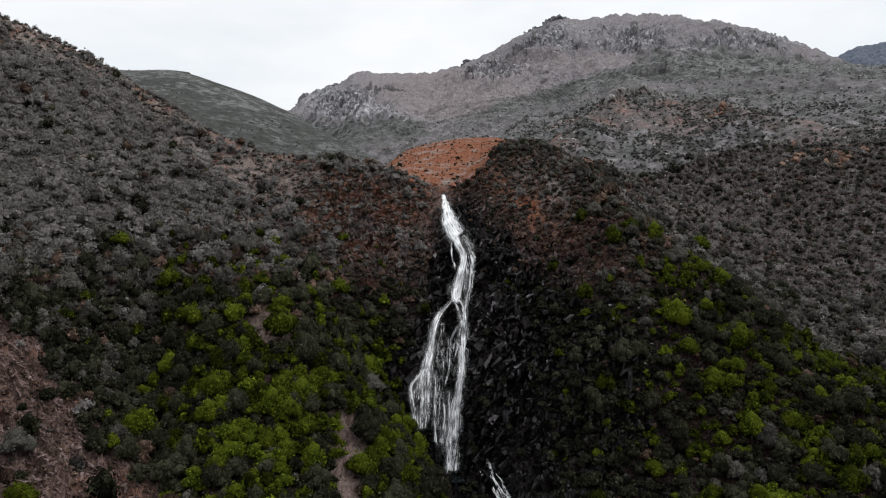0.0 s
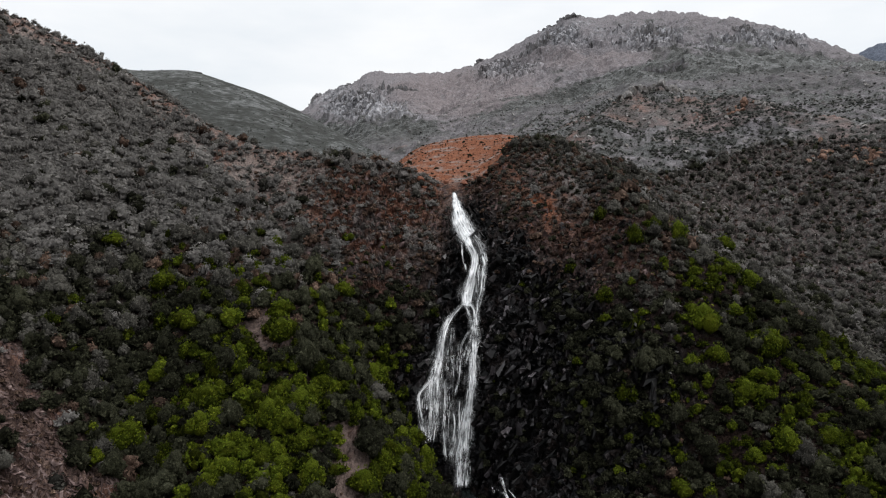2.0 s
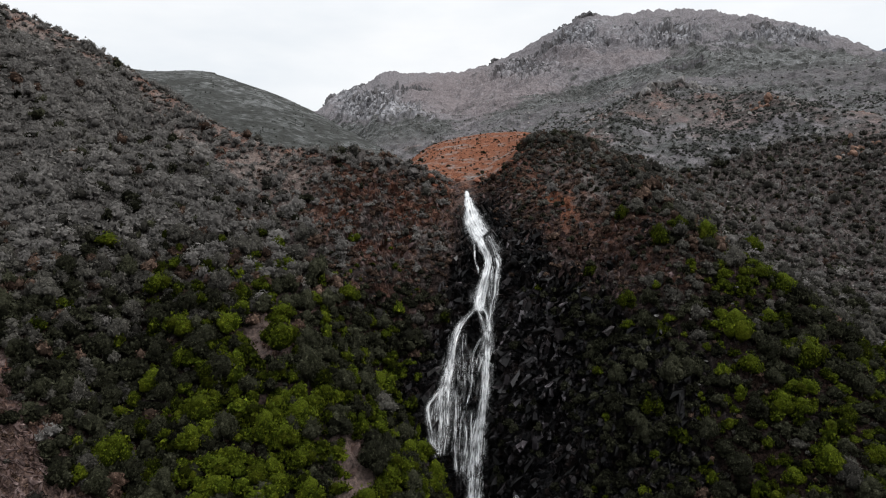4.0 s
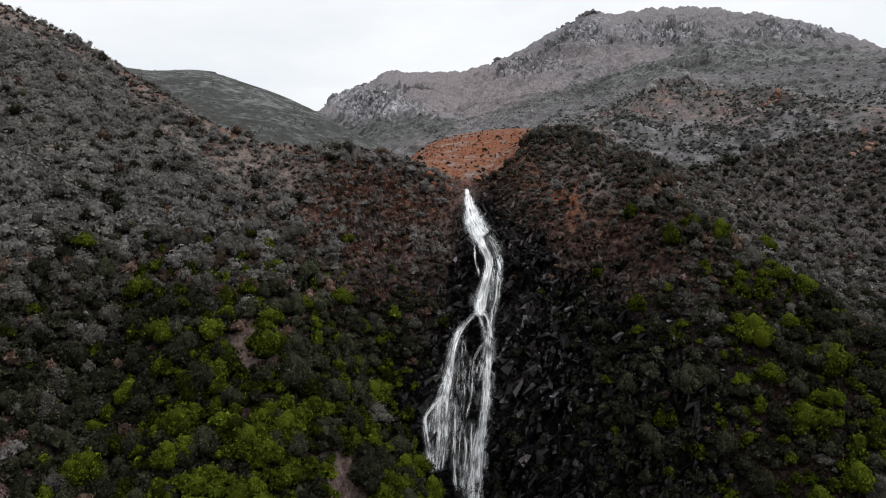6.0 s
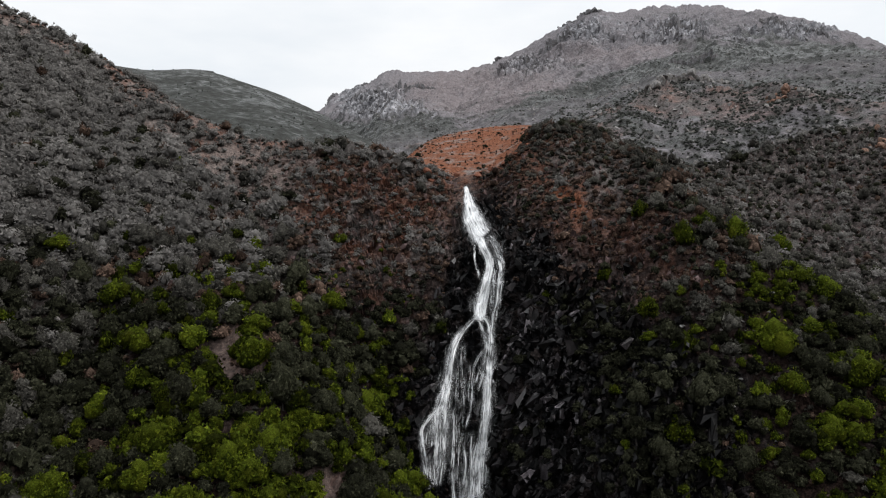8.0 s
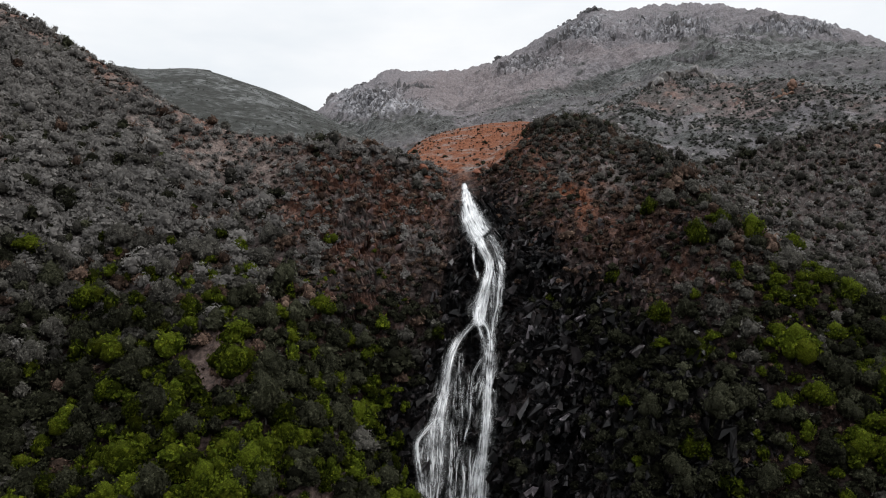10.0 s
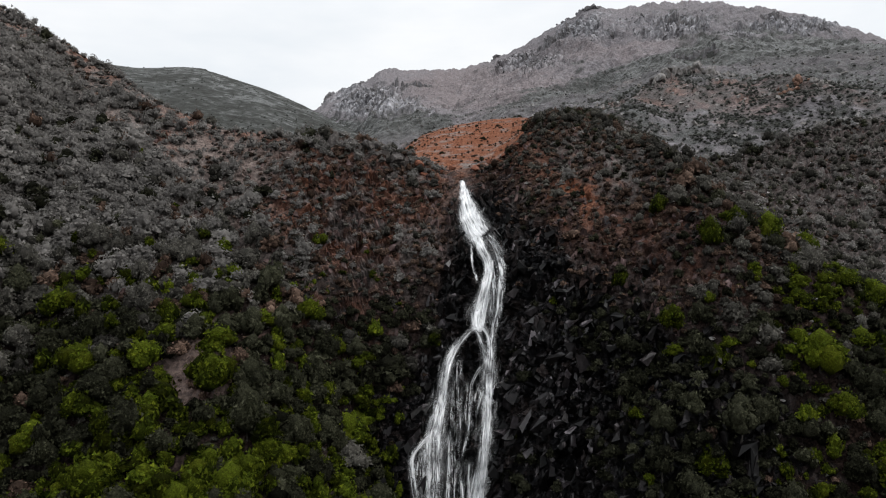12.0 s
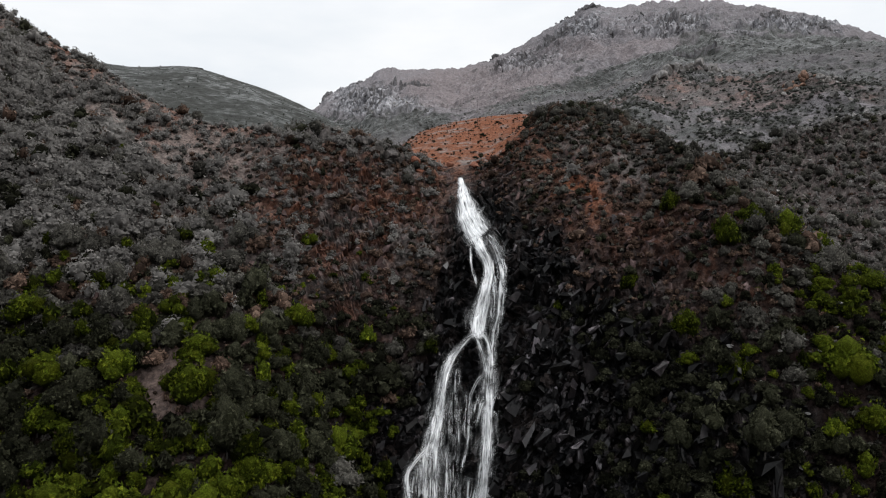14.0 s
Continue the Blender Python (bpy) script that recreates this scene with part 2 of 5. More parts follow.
ROCK_BROWN = rock_material("purple_brown_rock", (0.026, 0.018, 0.018), (0.080, 0.055, 0.053), (0.17, 0.128, 0.122), 0.8)
ROCK_SCREE = rock_material("grey_brown_scree", (0.030, 0.020, 0.019), (0.085, 0.060, 0.056), (0.19, 0.15, 0.142), 0.85)
ROCK_PALE = rock_material("pale_rock", (0.06, 0.057, 0.055), (0.17, 0.163, 0.16), (0.36, 0.352, 0.345), 0.8)
ROCK_CRAG = rock_material("grey_crag_rock", (0.060, 0.059, 0.062), (0.145, 0.142, 0.149), (0.29, 0.286, 0.297), 0.85, ((0.0, 0.72), (1.0, 1.22)))
ROCK_OCHRE = rock_material("ochre_rock", (0.060, 0.036, 0.028), (0.160, 0.098, 0.074), (0.31, 0.22, 0.178), 0.85)
ROCK_RED = rock_material("rust_red_rock", (0.05, 0.018, 0.012), (0.13, 0.055, 0.036), (0.24, 0.12, 0.085), 0.85)


def water_material(name):
    """Falling water: solid where the sheet is dense, torn into long soft streaks where it is thin (tint red: density, fading to the sheet's sides)."""
    m, n, l, bsdf = material(name)
    uv = n.new("ShaderNodeUVMap")

    def streaks(scale, squeeze, detail):
        mp = n.new("ShaderNodeMapping")
        mp.inputs["Scale"].default_value = (1.0, squeeze, 1.0)
        t = n.new("ShaderNodeTexNoise")
        t.inputs["Scale"].default_value, t.inputs["Detail"].default_value, t.inputs["Roughness"].default_value = scale, detail, 0.6
        t.inputs["Distortion"].default_value = 0.25
        l.new(uv.outputs["UV"], mp.inputs["Vector"])
        l.new(mp.outputs["Vector"], t.inputs["Vector"])
        return t.outputs["Fac"]

    def math_node(kind, a, b, c=None):
        nd = n.new("ShaderNodeMath")
        nd.operation = kind
        for k, v in enumerate((a, b, c)):
            if v is None:
                continue
            if isinstance(v, (int, float)):
                nd.inputs[k].default_value = v
            else:
                l.new(v, nd.inputs[k])
        return nd.outputs[0]

    fine, broad = streaks(4.5, 0.05, 5), streaks(1.3, 0.30, 4)
    tint = n.new("ShaderNodeVertexColor")
    tint.layer_name = "tint"
    sep = n.new("ShaderNodeSeparateColor")
    l.new(tint.outputs["Color"], sep.inputs["Color"])
    dense = math_node("MULTIPLY_ADD", fine, 1.8, math_node("MULTIPLY_ADD", broad, 1.3, -1.58))
    v = math_node("MULTIPLY", sep.outputs[1], math_node("ADD", sep.outputs[0], dense))
    alpha = n.new("ShaderNodeMapRange")
    alpha.interpolation_type = "SMOOTHSTEP"
    alpha.inputs["From Min"].default_value, alpha.inputs["From Max"].default_value = 0.0, 1.05
    l.new(v, alpha.inputs["Value"])
    l.new(alpha.outputs[0], bsdf.inputs["Alpha"])
    l.new(ramp(n, l, fine, [(0.34, (0.60, 0.615, 0.63)), (0.5, (0.76, 0.77, 0.78)), (0.64, (0.90, 0.905, 0.91))]), bsdf.inputs["Base Color"])
    bsdf.inputs["Roughness"].default_value = 0.6
    bsdf.inputs["Specular IOR Level"].default_value = 0.2
    return m


WATER = water_material("white_falling_water")


def pool_material():
    m, n, l, bsdf = material("dark_pool_water")
    f = noise_tex(n, l, 1.2, 4)
    l.new(ramp(n, l, f, [(0.3, (0.006, 0.008, 0.008)), (0.8, (0.018, 0.022, 0.022))]), bsdf.inputs["Base Color"])
    bsdf.inputs["Roughness"].default_value = 0.12
    bsdf.inputs["Specular IOR Level"].default_value = 0.2
    bumped(n, l, bsdf, f, 0.3, 0.1)
    return m


POOL = pool_material()


# ---------------------------------------------------------------- mesh helpers
def mesh_from(name, verts, faces, mat, smooth=False, cover=None, layer="cover", uv=None):
    """A mesh from arrays; faces (n, 3) or (n, 4)."""
    me = bpy.data.meshes.new(name)
    verts, faces = np.asarray(verts, dtype=np.float32), np.asarray(faces, dtype=np.int32)
    k = faces.shape[1]
    me.vertices.add(len(verts))
    me.vertices.foreach_set("co", verts.ravel())
    me.loops.add(faces.size)
    me.loops.foreach_set("vertex_index", faces.ravel())
    me.polygons.add(len(faces))
    me.polygons.foreach_set("loop_start", np.arange(0, faces.size, k, dtype=np.int32))
    me.polygons.foreach_set("use_smooth", np.full(len(faces), smooth))
    if cover is not None:
        a = me.color_attributes.new(layer, "FLOAT_COLOR", "POINT")
        full = np.ones((len(verts), 4), dtype=np.float32)
        full[:, :cover.shape[1]] = cover
        a.data.foreach_set("color", full.ravel())
    if uv is not None:
        u = me.uv_layers.new(name="UVMap")
        u.data.foreach_set("uv", np.asarray(uv, dtype=np.float32)[faces.ravel()].ravel())
    me.materials.append(mat)
    me.update(calc_edges=True)
    me.validate()
    return me


def part(name, mesh, parent, label=""):
    ob = new(name, mesh)
    ob.parent = parent
    return tagged(ob, label) if label else ob


def softened(a, sigma, axis):
    if sigma <= 0:
        return a
    h = int(3 * sigma) + 1
    k = np.exp(-0.5 * (np.arange(-h, h + 1) / sigma) ** 2)
    k /= k.sum()
    pad = [(0, 0)] * a.ndim
    pad[axis] = (h, h)
    b = np.pad(a, pad, mode="edge")
    return np.apply_along_axis(lambda v: np.convolve(v, k, mode="valid"), axis, b)


def loft(sections, azimuths, steps, soft_az, soft_row):
    """A hillside through cross-sections. sections: (azimuth in degrees, r, z, r, z, ...) seen from the valley mouth; steps: rows between the section's points.
    Returns points (rows, columns, 3)."""
    az = np.array([s[0] for s in sections], dtype=float)
    prof = np.array([s[1:] for s in sections], dtype=float).reshape(len(sections), -1, 2)
    cols = np.stack([[np.interp(azimuths, az, prof[:, i, c]) for c in (0, 1)] for i in range(prof.shape[1])])
    at = np.concatenate([np.linspace(i, i + 1, n, endpoint=False) for i, n in enumerate(steps)] + [[len(steps)]])
    low = np.floor(at).astype(int).clip(0, prof.shape[1] - 2)
    f = (at - low)[:, None, None]
    rz = cols[low] * (1 - f) + cols[low + 1] * f
    rz = softened(softened(rz, soft_row, 0), soft_az, 2)
    a = np.radians(azimuths)
    return np.stack([rz[:, 0] * np.sin(a), rz[:, 0] * np.cos(a), rz[:, 1]], -1)


def normals_of(P):
    n = np.cross(np.gradient(P, axis=1), np.gradient(P, axis=0))
    n /= np.linalg.norm(n, axis=-1, keepdims=True) + 1e-9
    return np.where(n[..., 2:3] < 0, -n, n)


def grid_faces(rows, cols):
    i = np.arange(rows * cols).reshape(rows, cols)
    return np.stack([i[:-1, :-1], i[:-1, 1:], i[1:, 1:], i[1:, :-1]], -1).reshape(-1, 4)


def blob(az, z, a0, z0, sa, sz):
    return np.exp(-0.5 * (((az - a0) / sa) ** 2 + ((z - z0) / sz) ** 2))


def ramp01(v, lo, hi):
    t = np.clip((v - lo) / (hi - lo), 0, 1)
    return t * t * (3 - 2 * t)


# ---------------------------------------------------------------- the gorge: near ground
NEAR_LEFT = [
    (-70, 112, 13, 135, 34, 162, 58, 190, 80, 240, 118, 300, 158, 330, 150, 380, 100),
    (-33, 118, 17, 143, 36, 170, 56, 196, 77, 235, 111, 268, 134.5, 300, 130, 350, 100),
    (-28, 123, 17, 146, 36, 168, 56, 191, 77, 225, 104, 253, 120.5, 280, 115, 340, 90),
    (-24, 124, 16, 152, 36, 171, 56, 194, 77, 222, 99, 242, 108, 270, 102, 330, 85),
    (-20, 118, 16, 147, 36, 171, 57, 195, 78, 210, 88, 222, 95, 250, 92, 320, 80),
    (-15, 117, 16, 145, 36, 174, 57, 191, 71, 198, 79, 206, 86, 230, 83, 300, 72),
]
NEAR_FALL = [
    (-12, 118, 16, 149, 36, 173, 57, 188, 71, 196, 79, 206, 84.3, 225, 79, 300, 70),
    (-8, 129, 16, 160, 36, 175, 58, 186, 71, 193, 78, 201, 83.3, 212, 78, 300, 76),
    (-5.5, 133, 15, 154, 21, 163, 39, 180, 60, 190, 72, 198, 81.3, 210, 79, 305, 92),
    (-3.2, 133, 13, 152, 15.5, 167, 38, 177, 58, 190, 71, 199, 77, 212, 79, 310, 103),
    (-0.5, 132, 4, 157, 3, 167, 38, 178, 56, 194, 69, 201, 74, 215, 79.5, 310, 106),
    (2, 133, -1, 155, 4, 164, 38, 176, 57, 192, 71, 201, 76, 216, 80, 310, 107),
    (4.7, 135, 0, 150, 10, 159, 37, 169, 58, 184, 72, 198, 82, 214, 89, 310, 106),
    (7.5, 136, 8, 148, 19, 158, 38, 167, 58, 182, 72, 196, 82, 218, 91, 310, 103),
]
NEAR_RIGHT = [
    (10, 132, 10, 141, 19, 156, 38, 168, 57, 182, 70, 194, 79, 211, 85, 300, 97),
    (12.5, 131, 11, 139, 18, 151, 36, 166, 57, 176, 68, 187, 76, 206, 77, 290, 93),
    (15.5, 131, 12, 138, 18, 151, 36, 165, 57, 172, 63, 183, 66, 205, 66, 300, 86),
    (18, 132, 11, 140, 18, 153, 36, 168, 54, 178, 59.5, 190, 58.5, 220, 59, 310, 88),
    (20.5, 131, 11, 139, 17, 154, 36, 174, 55, 198, 51, 235, 55, 275, 66, 335, 97),
    (24, 130, 12, 141, 18, 158, 33, 175, 46, 203, 43, 250, 49, 290, 66, 350, 104),
    (30, 130, 9, 143, 15, 155, 22, 167, 27, 205, 30, 255, 44, 300, 64, 360, 104),
    (40, 130, 6, 146, 10, 160, 14, 176, 17, 215, 28, 265, 46, 310, 72, 370, 108),
    (70, 130, 12, 146, 20, 173, 30, 205, 42, 245, 58, 290, 75, 320, 93, 370, 118),
]
near_sections = [(s[0], 8, -46, 70, -16) + tuple(s[1:]) for s in NEAR_LEFT + NEAR_FALL + NEAR_RIGHT]
NEAR_AZ = np.concatenate([np.linspace(-70, -41, 24, endpoint=False), np.linspace(-41, 41, 600), np.linspace(41, 70, 25)[1:]])
NEAR = loft(near_sections, NEAR_AZ, (10, 30, 36, 66, 64, 46, 36, 32, 56), 5.0, 3.0)
rows, cols = NEAR.shape[:2]
near_az = np.broadcast_to(NEAR_AZ, (rows, cols)).ravel()


def near_cover(P, az):
    """How much of the near ground is rock, orange earth and wet rock."""
    z, r = P[:, 2], np.hypot(P[:, 0], P[:, 1])
    j = fbm(P * 0.09, 4, 0.55, 3)
    j2 = fbm(P * 0.35, 4, 0.6, 5)
    # wet cliff; the term at bearing 12 paints black shade between the east bushes
    wet = ramp01(blob(az, z, 3.5, 24, 7.5, 21) + 0.8 * blob(az, z, 1.9, 57, 2.1, 13) + 0.55 * blob(az, z, 12, 28, 6.5, 18) + 0.45 * j + 0.25 * j2, 0.30, 0.75) * (r < 206) * (1 - ramp01(-az, -0.6, 0.8) * (1 - ramp01(r, 149, 153)))
    rock = np.clip(0.9 * blob(az, z, -7, 66, 5, 14) + 0.5 * blob(az, z, 10, 50, 8, 18) + 0.45 * j2 + 0.2 * j, 0, 1)
    rock = np.maximum(rock, ramp01(j2 + 0.5 * j, 0.25, 0.6) * 0.8)
    rock = np.maximum(rock, 0.75 * ramp01(r, 215, 250) * ramp01(az, 11, 14))
    slide = ramp01(13 + 2.96 * (-23 - az) - z + 7 * j + 5 * j2, -3, 3) * ramp01(-az, 21, 24) * ramp01(r, 92, 108)
    rock = rock * (1 - slide) + slide * ramp01(j2, -0.1, 0.5) * 0.6
    nose = 24 * ramp01(az, 3.2, 5.2)
    field = ramp01(r - nose, 203, 210) * ramp01(az, -6.5, -4.5) * (1 - ramp01(az, 11.5, 14.0))
    red = 0.80 * blob(az, z, -6.0, 65, 5.0, 15) + 0.5 * blob(az, z, 7.5, 70, 4.5, 12) + 0.45 * blob(az, z, 14, 52, 3, 8) + 0.9 * blob(az, z, 6.6, 68, 1.5, 4) + 0.6 * blob(az, z, 1.5, 78, 3.5, 5) + 0.35 * blob(az, z, -10.5, 66, 1.2, 14)
    red = 0.75 * red * ramp01(j2 + j, -0.25, 0.35)
    orange = np.clip(np.maximum(field * ramp01(j2 + 0.6 * j, -0.6, 0.05), red) * (1 - wet), 0, 1)
    bare = np.clip(1.4 * blob(az, z, -15.0, 41, 1.0, 4.5) + 1.3 * blob(az, z, -8.4, 17, 1.3, 7.0), 0, 1)
    # high slopes and crest: soil paled for haze; clay and scree are pale themselves
    dry_hazed = np.maximum(ramp01(-az, 8.5, 13.0) * ramp01(z + 14 * j2 + 6 * j, 42, 70), 0.85 * ramp01(az, 11, 15) * ramp01(r + 12 * j2, 184, 205))
    dry_hazed = np.maximum(dry_hazed, 0.85 * ramp01(-az, 4.5, 8.0) * ramp01(z + 8 * j2, 58, 74) * (1 - wet))
    dry_hazed = np.maximum(dry_hazed, np.maximum(0.5 * bare, 0.45 * slide))
    dry_hazed = np.maximum(dry_hazed, 0.75 * ramp01(blob(az, z, -7, 68, 6, 14) + 0.6 * blob(az, z, 9, 74, 4, 12) + 0.3 * j2, 0.3, 0.7) * (1 - wet))
    orange = np.maximum(orange, np.maximum(0.20 * bare, slide * (0.30 + 0.3 * ramp01(j, 0.0, 0.4))))
    edge = ramp01(r - np.interp(az, [-33, -28, -24, -20, -15, -12], [275, 260, 248, 230, 212, 208]) + 12 * j2, -44, -10) * ramp01(-az, 9, 13)
    orange = np.maximum(orange, edge * (0.22 + 0.35 * ramp01(j + j2, 0.0, 0.5)))
    dry_hazed = dry_hazed * (1 - 0.2 * edge)
    gully = np.exp(-((az + 10.8 - 0.045 * (z - 60)) / 0.7) ** 2) * ramp01(z, 44, 52) * (1 - ramp01(z, 80, 86))
    orange = np.maximum(orange, gully * ramp01(j2 + j, -0.3, 0.3) * 0.8)
    return np.stack([rock * (1 - 0.6 * field), orange, wet, np.maximum(dry_hazed, field)], 1), field


nP = NEAR.reshape(-1, 3)
nN = normals_of(NEAR).reshape(-1, 3)
cover, field_mask = near_cover(nP, near_az)
dip = Matrix.Rotation(radians(28), 3, "Y")
turned = nP @ np.array(dip)
face_h, tone_h = facets(turned * np.array([0.62, 0.5, 0.30]), 11)
face_s, tone_s = facets(turned * np.array([1.5, 1.2, 0.8]), 31)
wet_all = cover[:, 2].copy()
cover[:, 2] *= 1 - 0.6 * np.clip(0.9 * (tone_h > 0.78) + 0.7 * (tone_s > 0.84), 0, 1)
broad = fbm(nP * 0.045, 3, 0.5, 21)
mid = fbm(nP * 0.22, 4, 0.55, 41)
rocky = np.clip(np.maximum(wet_all, cover[:, 0] * 0.8), 0.12, 1) * (1 - 0.85 * field_mask)
lift = 1.3 * broad + 0.8 * mid * (1 - 0.6 * field_mask) + rocky * (1.3 * face_h + 0.7 * face_s)
slide = ramp01(13 + 2.96 * (-23 - near_az) - nP[:, 2], -4, 4) * ramp01(-near_az, 21, 24) * ramp01(np.hypot(nP[:, 0], nP[:, 1]), 92, 108)
strata = fbm(np.stack([(0.64 * nP[:, 0] + 0.77 * nP[:, 2]) * 0.9, (0.77 * nP[:, 0] - 0.64 * nP[:, 2]) * 0.13, nP[:, 1] * 0.1], 1), 4, 0.6, 15, ridged=True)
lift = lift * (1 - 0.6 * slide) + slide * 2.4 * (strata - strata.mean())
NEAR_D = (nP + nN * lift[:, None]).reshape(rows, cols, 3)
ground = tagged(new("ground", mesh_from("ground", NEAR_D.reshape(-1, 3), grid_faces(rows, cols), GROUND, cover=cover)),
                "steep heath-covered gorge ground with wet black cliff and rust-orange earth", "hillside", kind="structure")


def valley_floor():
    """The low ground under and round everything, out to the horizon."""
    rr = np.array([0.0, 6, 20, 60, 150, 400, 1000, 2200, 4500])
    zz = np.array([-49.0, -49, -50, -52, -54, -56, -58, -60, -60])
    aa = np.radians(np.linspace(0, 360, 73))
    V = np.stack([rr[:, None] * np.sin(aa), rr[:, None] * np.cos(aa), zz[:, None] + 0 * aa], -1)
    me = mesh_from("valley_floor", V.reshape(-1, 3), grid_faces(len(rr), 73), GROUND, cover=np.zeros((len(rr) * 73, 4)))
    return tagged(new("valley_floor", me), "dark heath on the low valley floor", "ground", kind="structure")


valley_floor()

# ---------------------------------------------------------------- the far slopes
MASSIF_WEST = [
    (-16, 320, 40, 450, 65, 600, 90, 800, 130, 1100, 200, 1350, 270, 1480, 300, 1800, 200),
    (-13.6, 320, 40, 450, 70, 600, 95, 800, 140, 1100, 215, 1350, 290, 1480, 338, 1800, 240),
    (-11.8, 320, 50, 450, 78, 600, 105, 800, 155, 1100, 235, 1350, 320, 1500, 378, 1800, 260),
    (-9.4, 320, 60, 450, 88, 600, 118, 802, 185, 1050, 255, 1300, 335, 1490, 400, 1800, 300),
    (-7.7, 320, 70, 450, 95, 600, 125, 802, 205, 1050, 270, 1300, 340, 1490, 434, 1850, 330),
]
MASSIF_MIDDLE = [
    (-1.4, 330, 85, 450, 110, 600, 140, 800, 205, 1100, 290, 1400, 368, 1650, 472, 2000, 350),
    (2.0, 330, 85, 450, 115, 600, 150, 800, 220, 1100, 310, 1450, 398, 1850, 553, 2100, 400),
    (5.4, 320, 82, 430, 118, 570, 152, 740, 205, 1000, 290, 1320, 395, 1700, 563, 2000, 420),
    (9.4, 290, 78, 400, 118, 500, 148, 680, 190, 930, 275, 1200, 380, 1450, 541, 1800, 400),
    (11.7, 270, 75, 350, 105, 420, 134, 560, 165, 800, 240, 1150, 368, 1500, 546, 1900, 400),
]
MASSIF_EAST = [
    (14.4, 270, 70, 380, 110, 495, 163, 560, 168, 800, 250, 1150, 375, 1600, 584, 2000, 430),
    (19.2, 300, 72, 410, 125, 540, 172, 610, 176, 850, 275, 1200, 390, 1700, 600, 2100, 450),
    (23.0, 320, 80, 370, 105, 425, 138, 520, 150, 712, 223, 1200, 362, 1900, 629, 2300, 500),
    (25.0, 330, 85, 370, 107, 410, 128, 500, 142, 705, 220, 1200, 352, 1900, 600, 2300, 480),
    (29.8, 340, 90, 365, 106, 400, 116, 480, 130, 700, 212, 1200, 322, 1800, 490, 2300, 400),
    (34.5, 340, 90, 365, 106, 400, 114, 480, 126, 700, 200, 1200, 310, 1700, 381, 2300, 300),
    (48, 340, 90, 365, 106, 400, 112, 480, 124, 700, 180, 1200, 260, 1700, 300, 2300, 200),
]
FAR_HILL = [
    (-55, 380, 80, 480, 115, 620, 170, 760, 220, 860, 250, 900, 262, 1000, 240),
    (-28.6, 380, 80, 480, 115, 620, 170, 760, 225, 860, 258, 900, 269, 1000, 240),
    (-25.7, 380, 80, 480, 115, 620, 170, 760, 225, 860, 255, 900, 265, 1000, 240),
    (-23.1, 380, 78, 480, 115, 620, 170, 760, 225, 880, 266, 920, 277, 1020, 240),
    (-21.4, 380, 76, 480, 113, 620, 168, 760, 225, 890, 268, 930, 278, 1020, 240),
    (-19.7, 380, 74, 480, 112, 620, 166, 760, 220, 870, 256, 920, 264, 1020, 220),
    (-17.0, 380, 70, 480, 108, 600, 160, 740, 210, 850, 240, 900, 247, 1000, 200),
]
FAR_HILL_FOOT = [
    (-13.9, 380, 66, 460, 98, 560, 138, 680, 180, 790, 210, 860, 221, 960, 180),
    (-11.1, 370, 60, 440, 88, 530, 122, 640, 158, 740, 182, 800, 190, 900, 150),
    (-8.2, 350, 55, 410, 80, 480, 105, 560, 130, 640, 148, 700, 154, 800, 110),
    (-5.3, 330, 50, 380, 72, 430, 92, 480, 108, 540, 120, 600, 127, 700, 90),
    (-1, 320, 30, 360, 40, 400, 50, 450, 60, 500, 66, 560, 68, 650, 40),
]


def far_slope(name, label, category, sections, azimuths, steps, soft, amp, cover_of, seed, ground_mat=MOUNTAIN):
    P = loft(sections, azimuths, steps, soft, 2.0)
    n_rows, n_cols = P.shape[:2]
    p, nn = P.reshape(-1, 3), normals_of(P).reshape(-1, 3)
    az = np.broadcast_to(azimuths, (n_rows, n_cols)).ravel()
    cov = cover_of(p, az, nn)
    r = np.hypot(p[:, 0], p[:, 1])
    grow = np.clip(r / 900, 0.35, 2.0)
    big = fbm(p * 0.008, 4, 0.5, seed, ridged=True)
    small = fbm(p * 0.045, 4, 0.6, seed + 9, ridged=True)
    block, _ = facets((p @ np.array(Matrix.Rotation(radians(25), 3, "Y"))) * np.array([0.10, 0.07, 0.045]), seed + 5)
    top = P[..., 2].max(0)[None, :] + 0 * P[..., 2]
    calm = 0.22 + 0.78 * ramp01((top - P[..., 2]).ravel(), 5, 130)
    gully = fbm(p * np.array([0.022, 0.007, 0.010]), 3, 0.5, seed + 20, ridged=True)
    d = calm * amp * grow * (0.9 * (big - big.mean()) + 0.45 * (small - small.mean()) + 0.6 * (gully - gully.mean())) + cov[:, 0] * grow * amp * 0.5 * block * (0.25 + 0.75 * calm)
    p = p + nn * d[:, None] * np.array([0.7, 0.7, 1.0])
    crest = (1 - ramp01((top - P[..., 2]).ravel(), 0, 70)) * ramp01(r, 1200, 1450)
    jag = fbm(np.stack([az * 1.5, 0 * az, 0.004 * r], 1), 5, 0.62, seed + 33, ridged=True)
    p[:, 2] += crest * (7 + 4 * ramp01(az, 10, 14)) * (jag - jag.mean())
    me = mesh_from(name, p, grid_faces(n_rows, n_cols), ground_mat, cover=cov)
    return tagged(new(name, me), label, category, kind="structure"), p.reshape(n_rows, n_cols, 3), cov


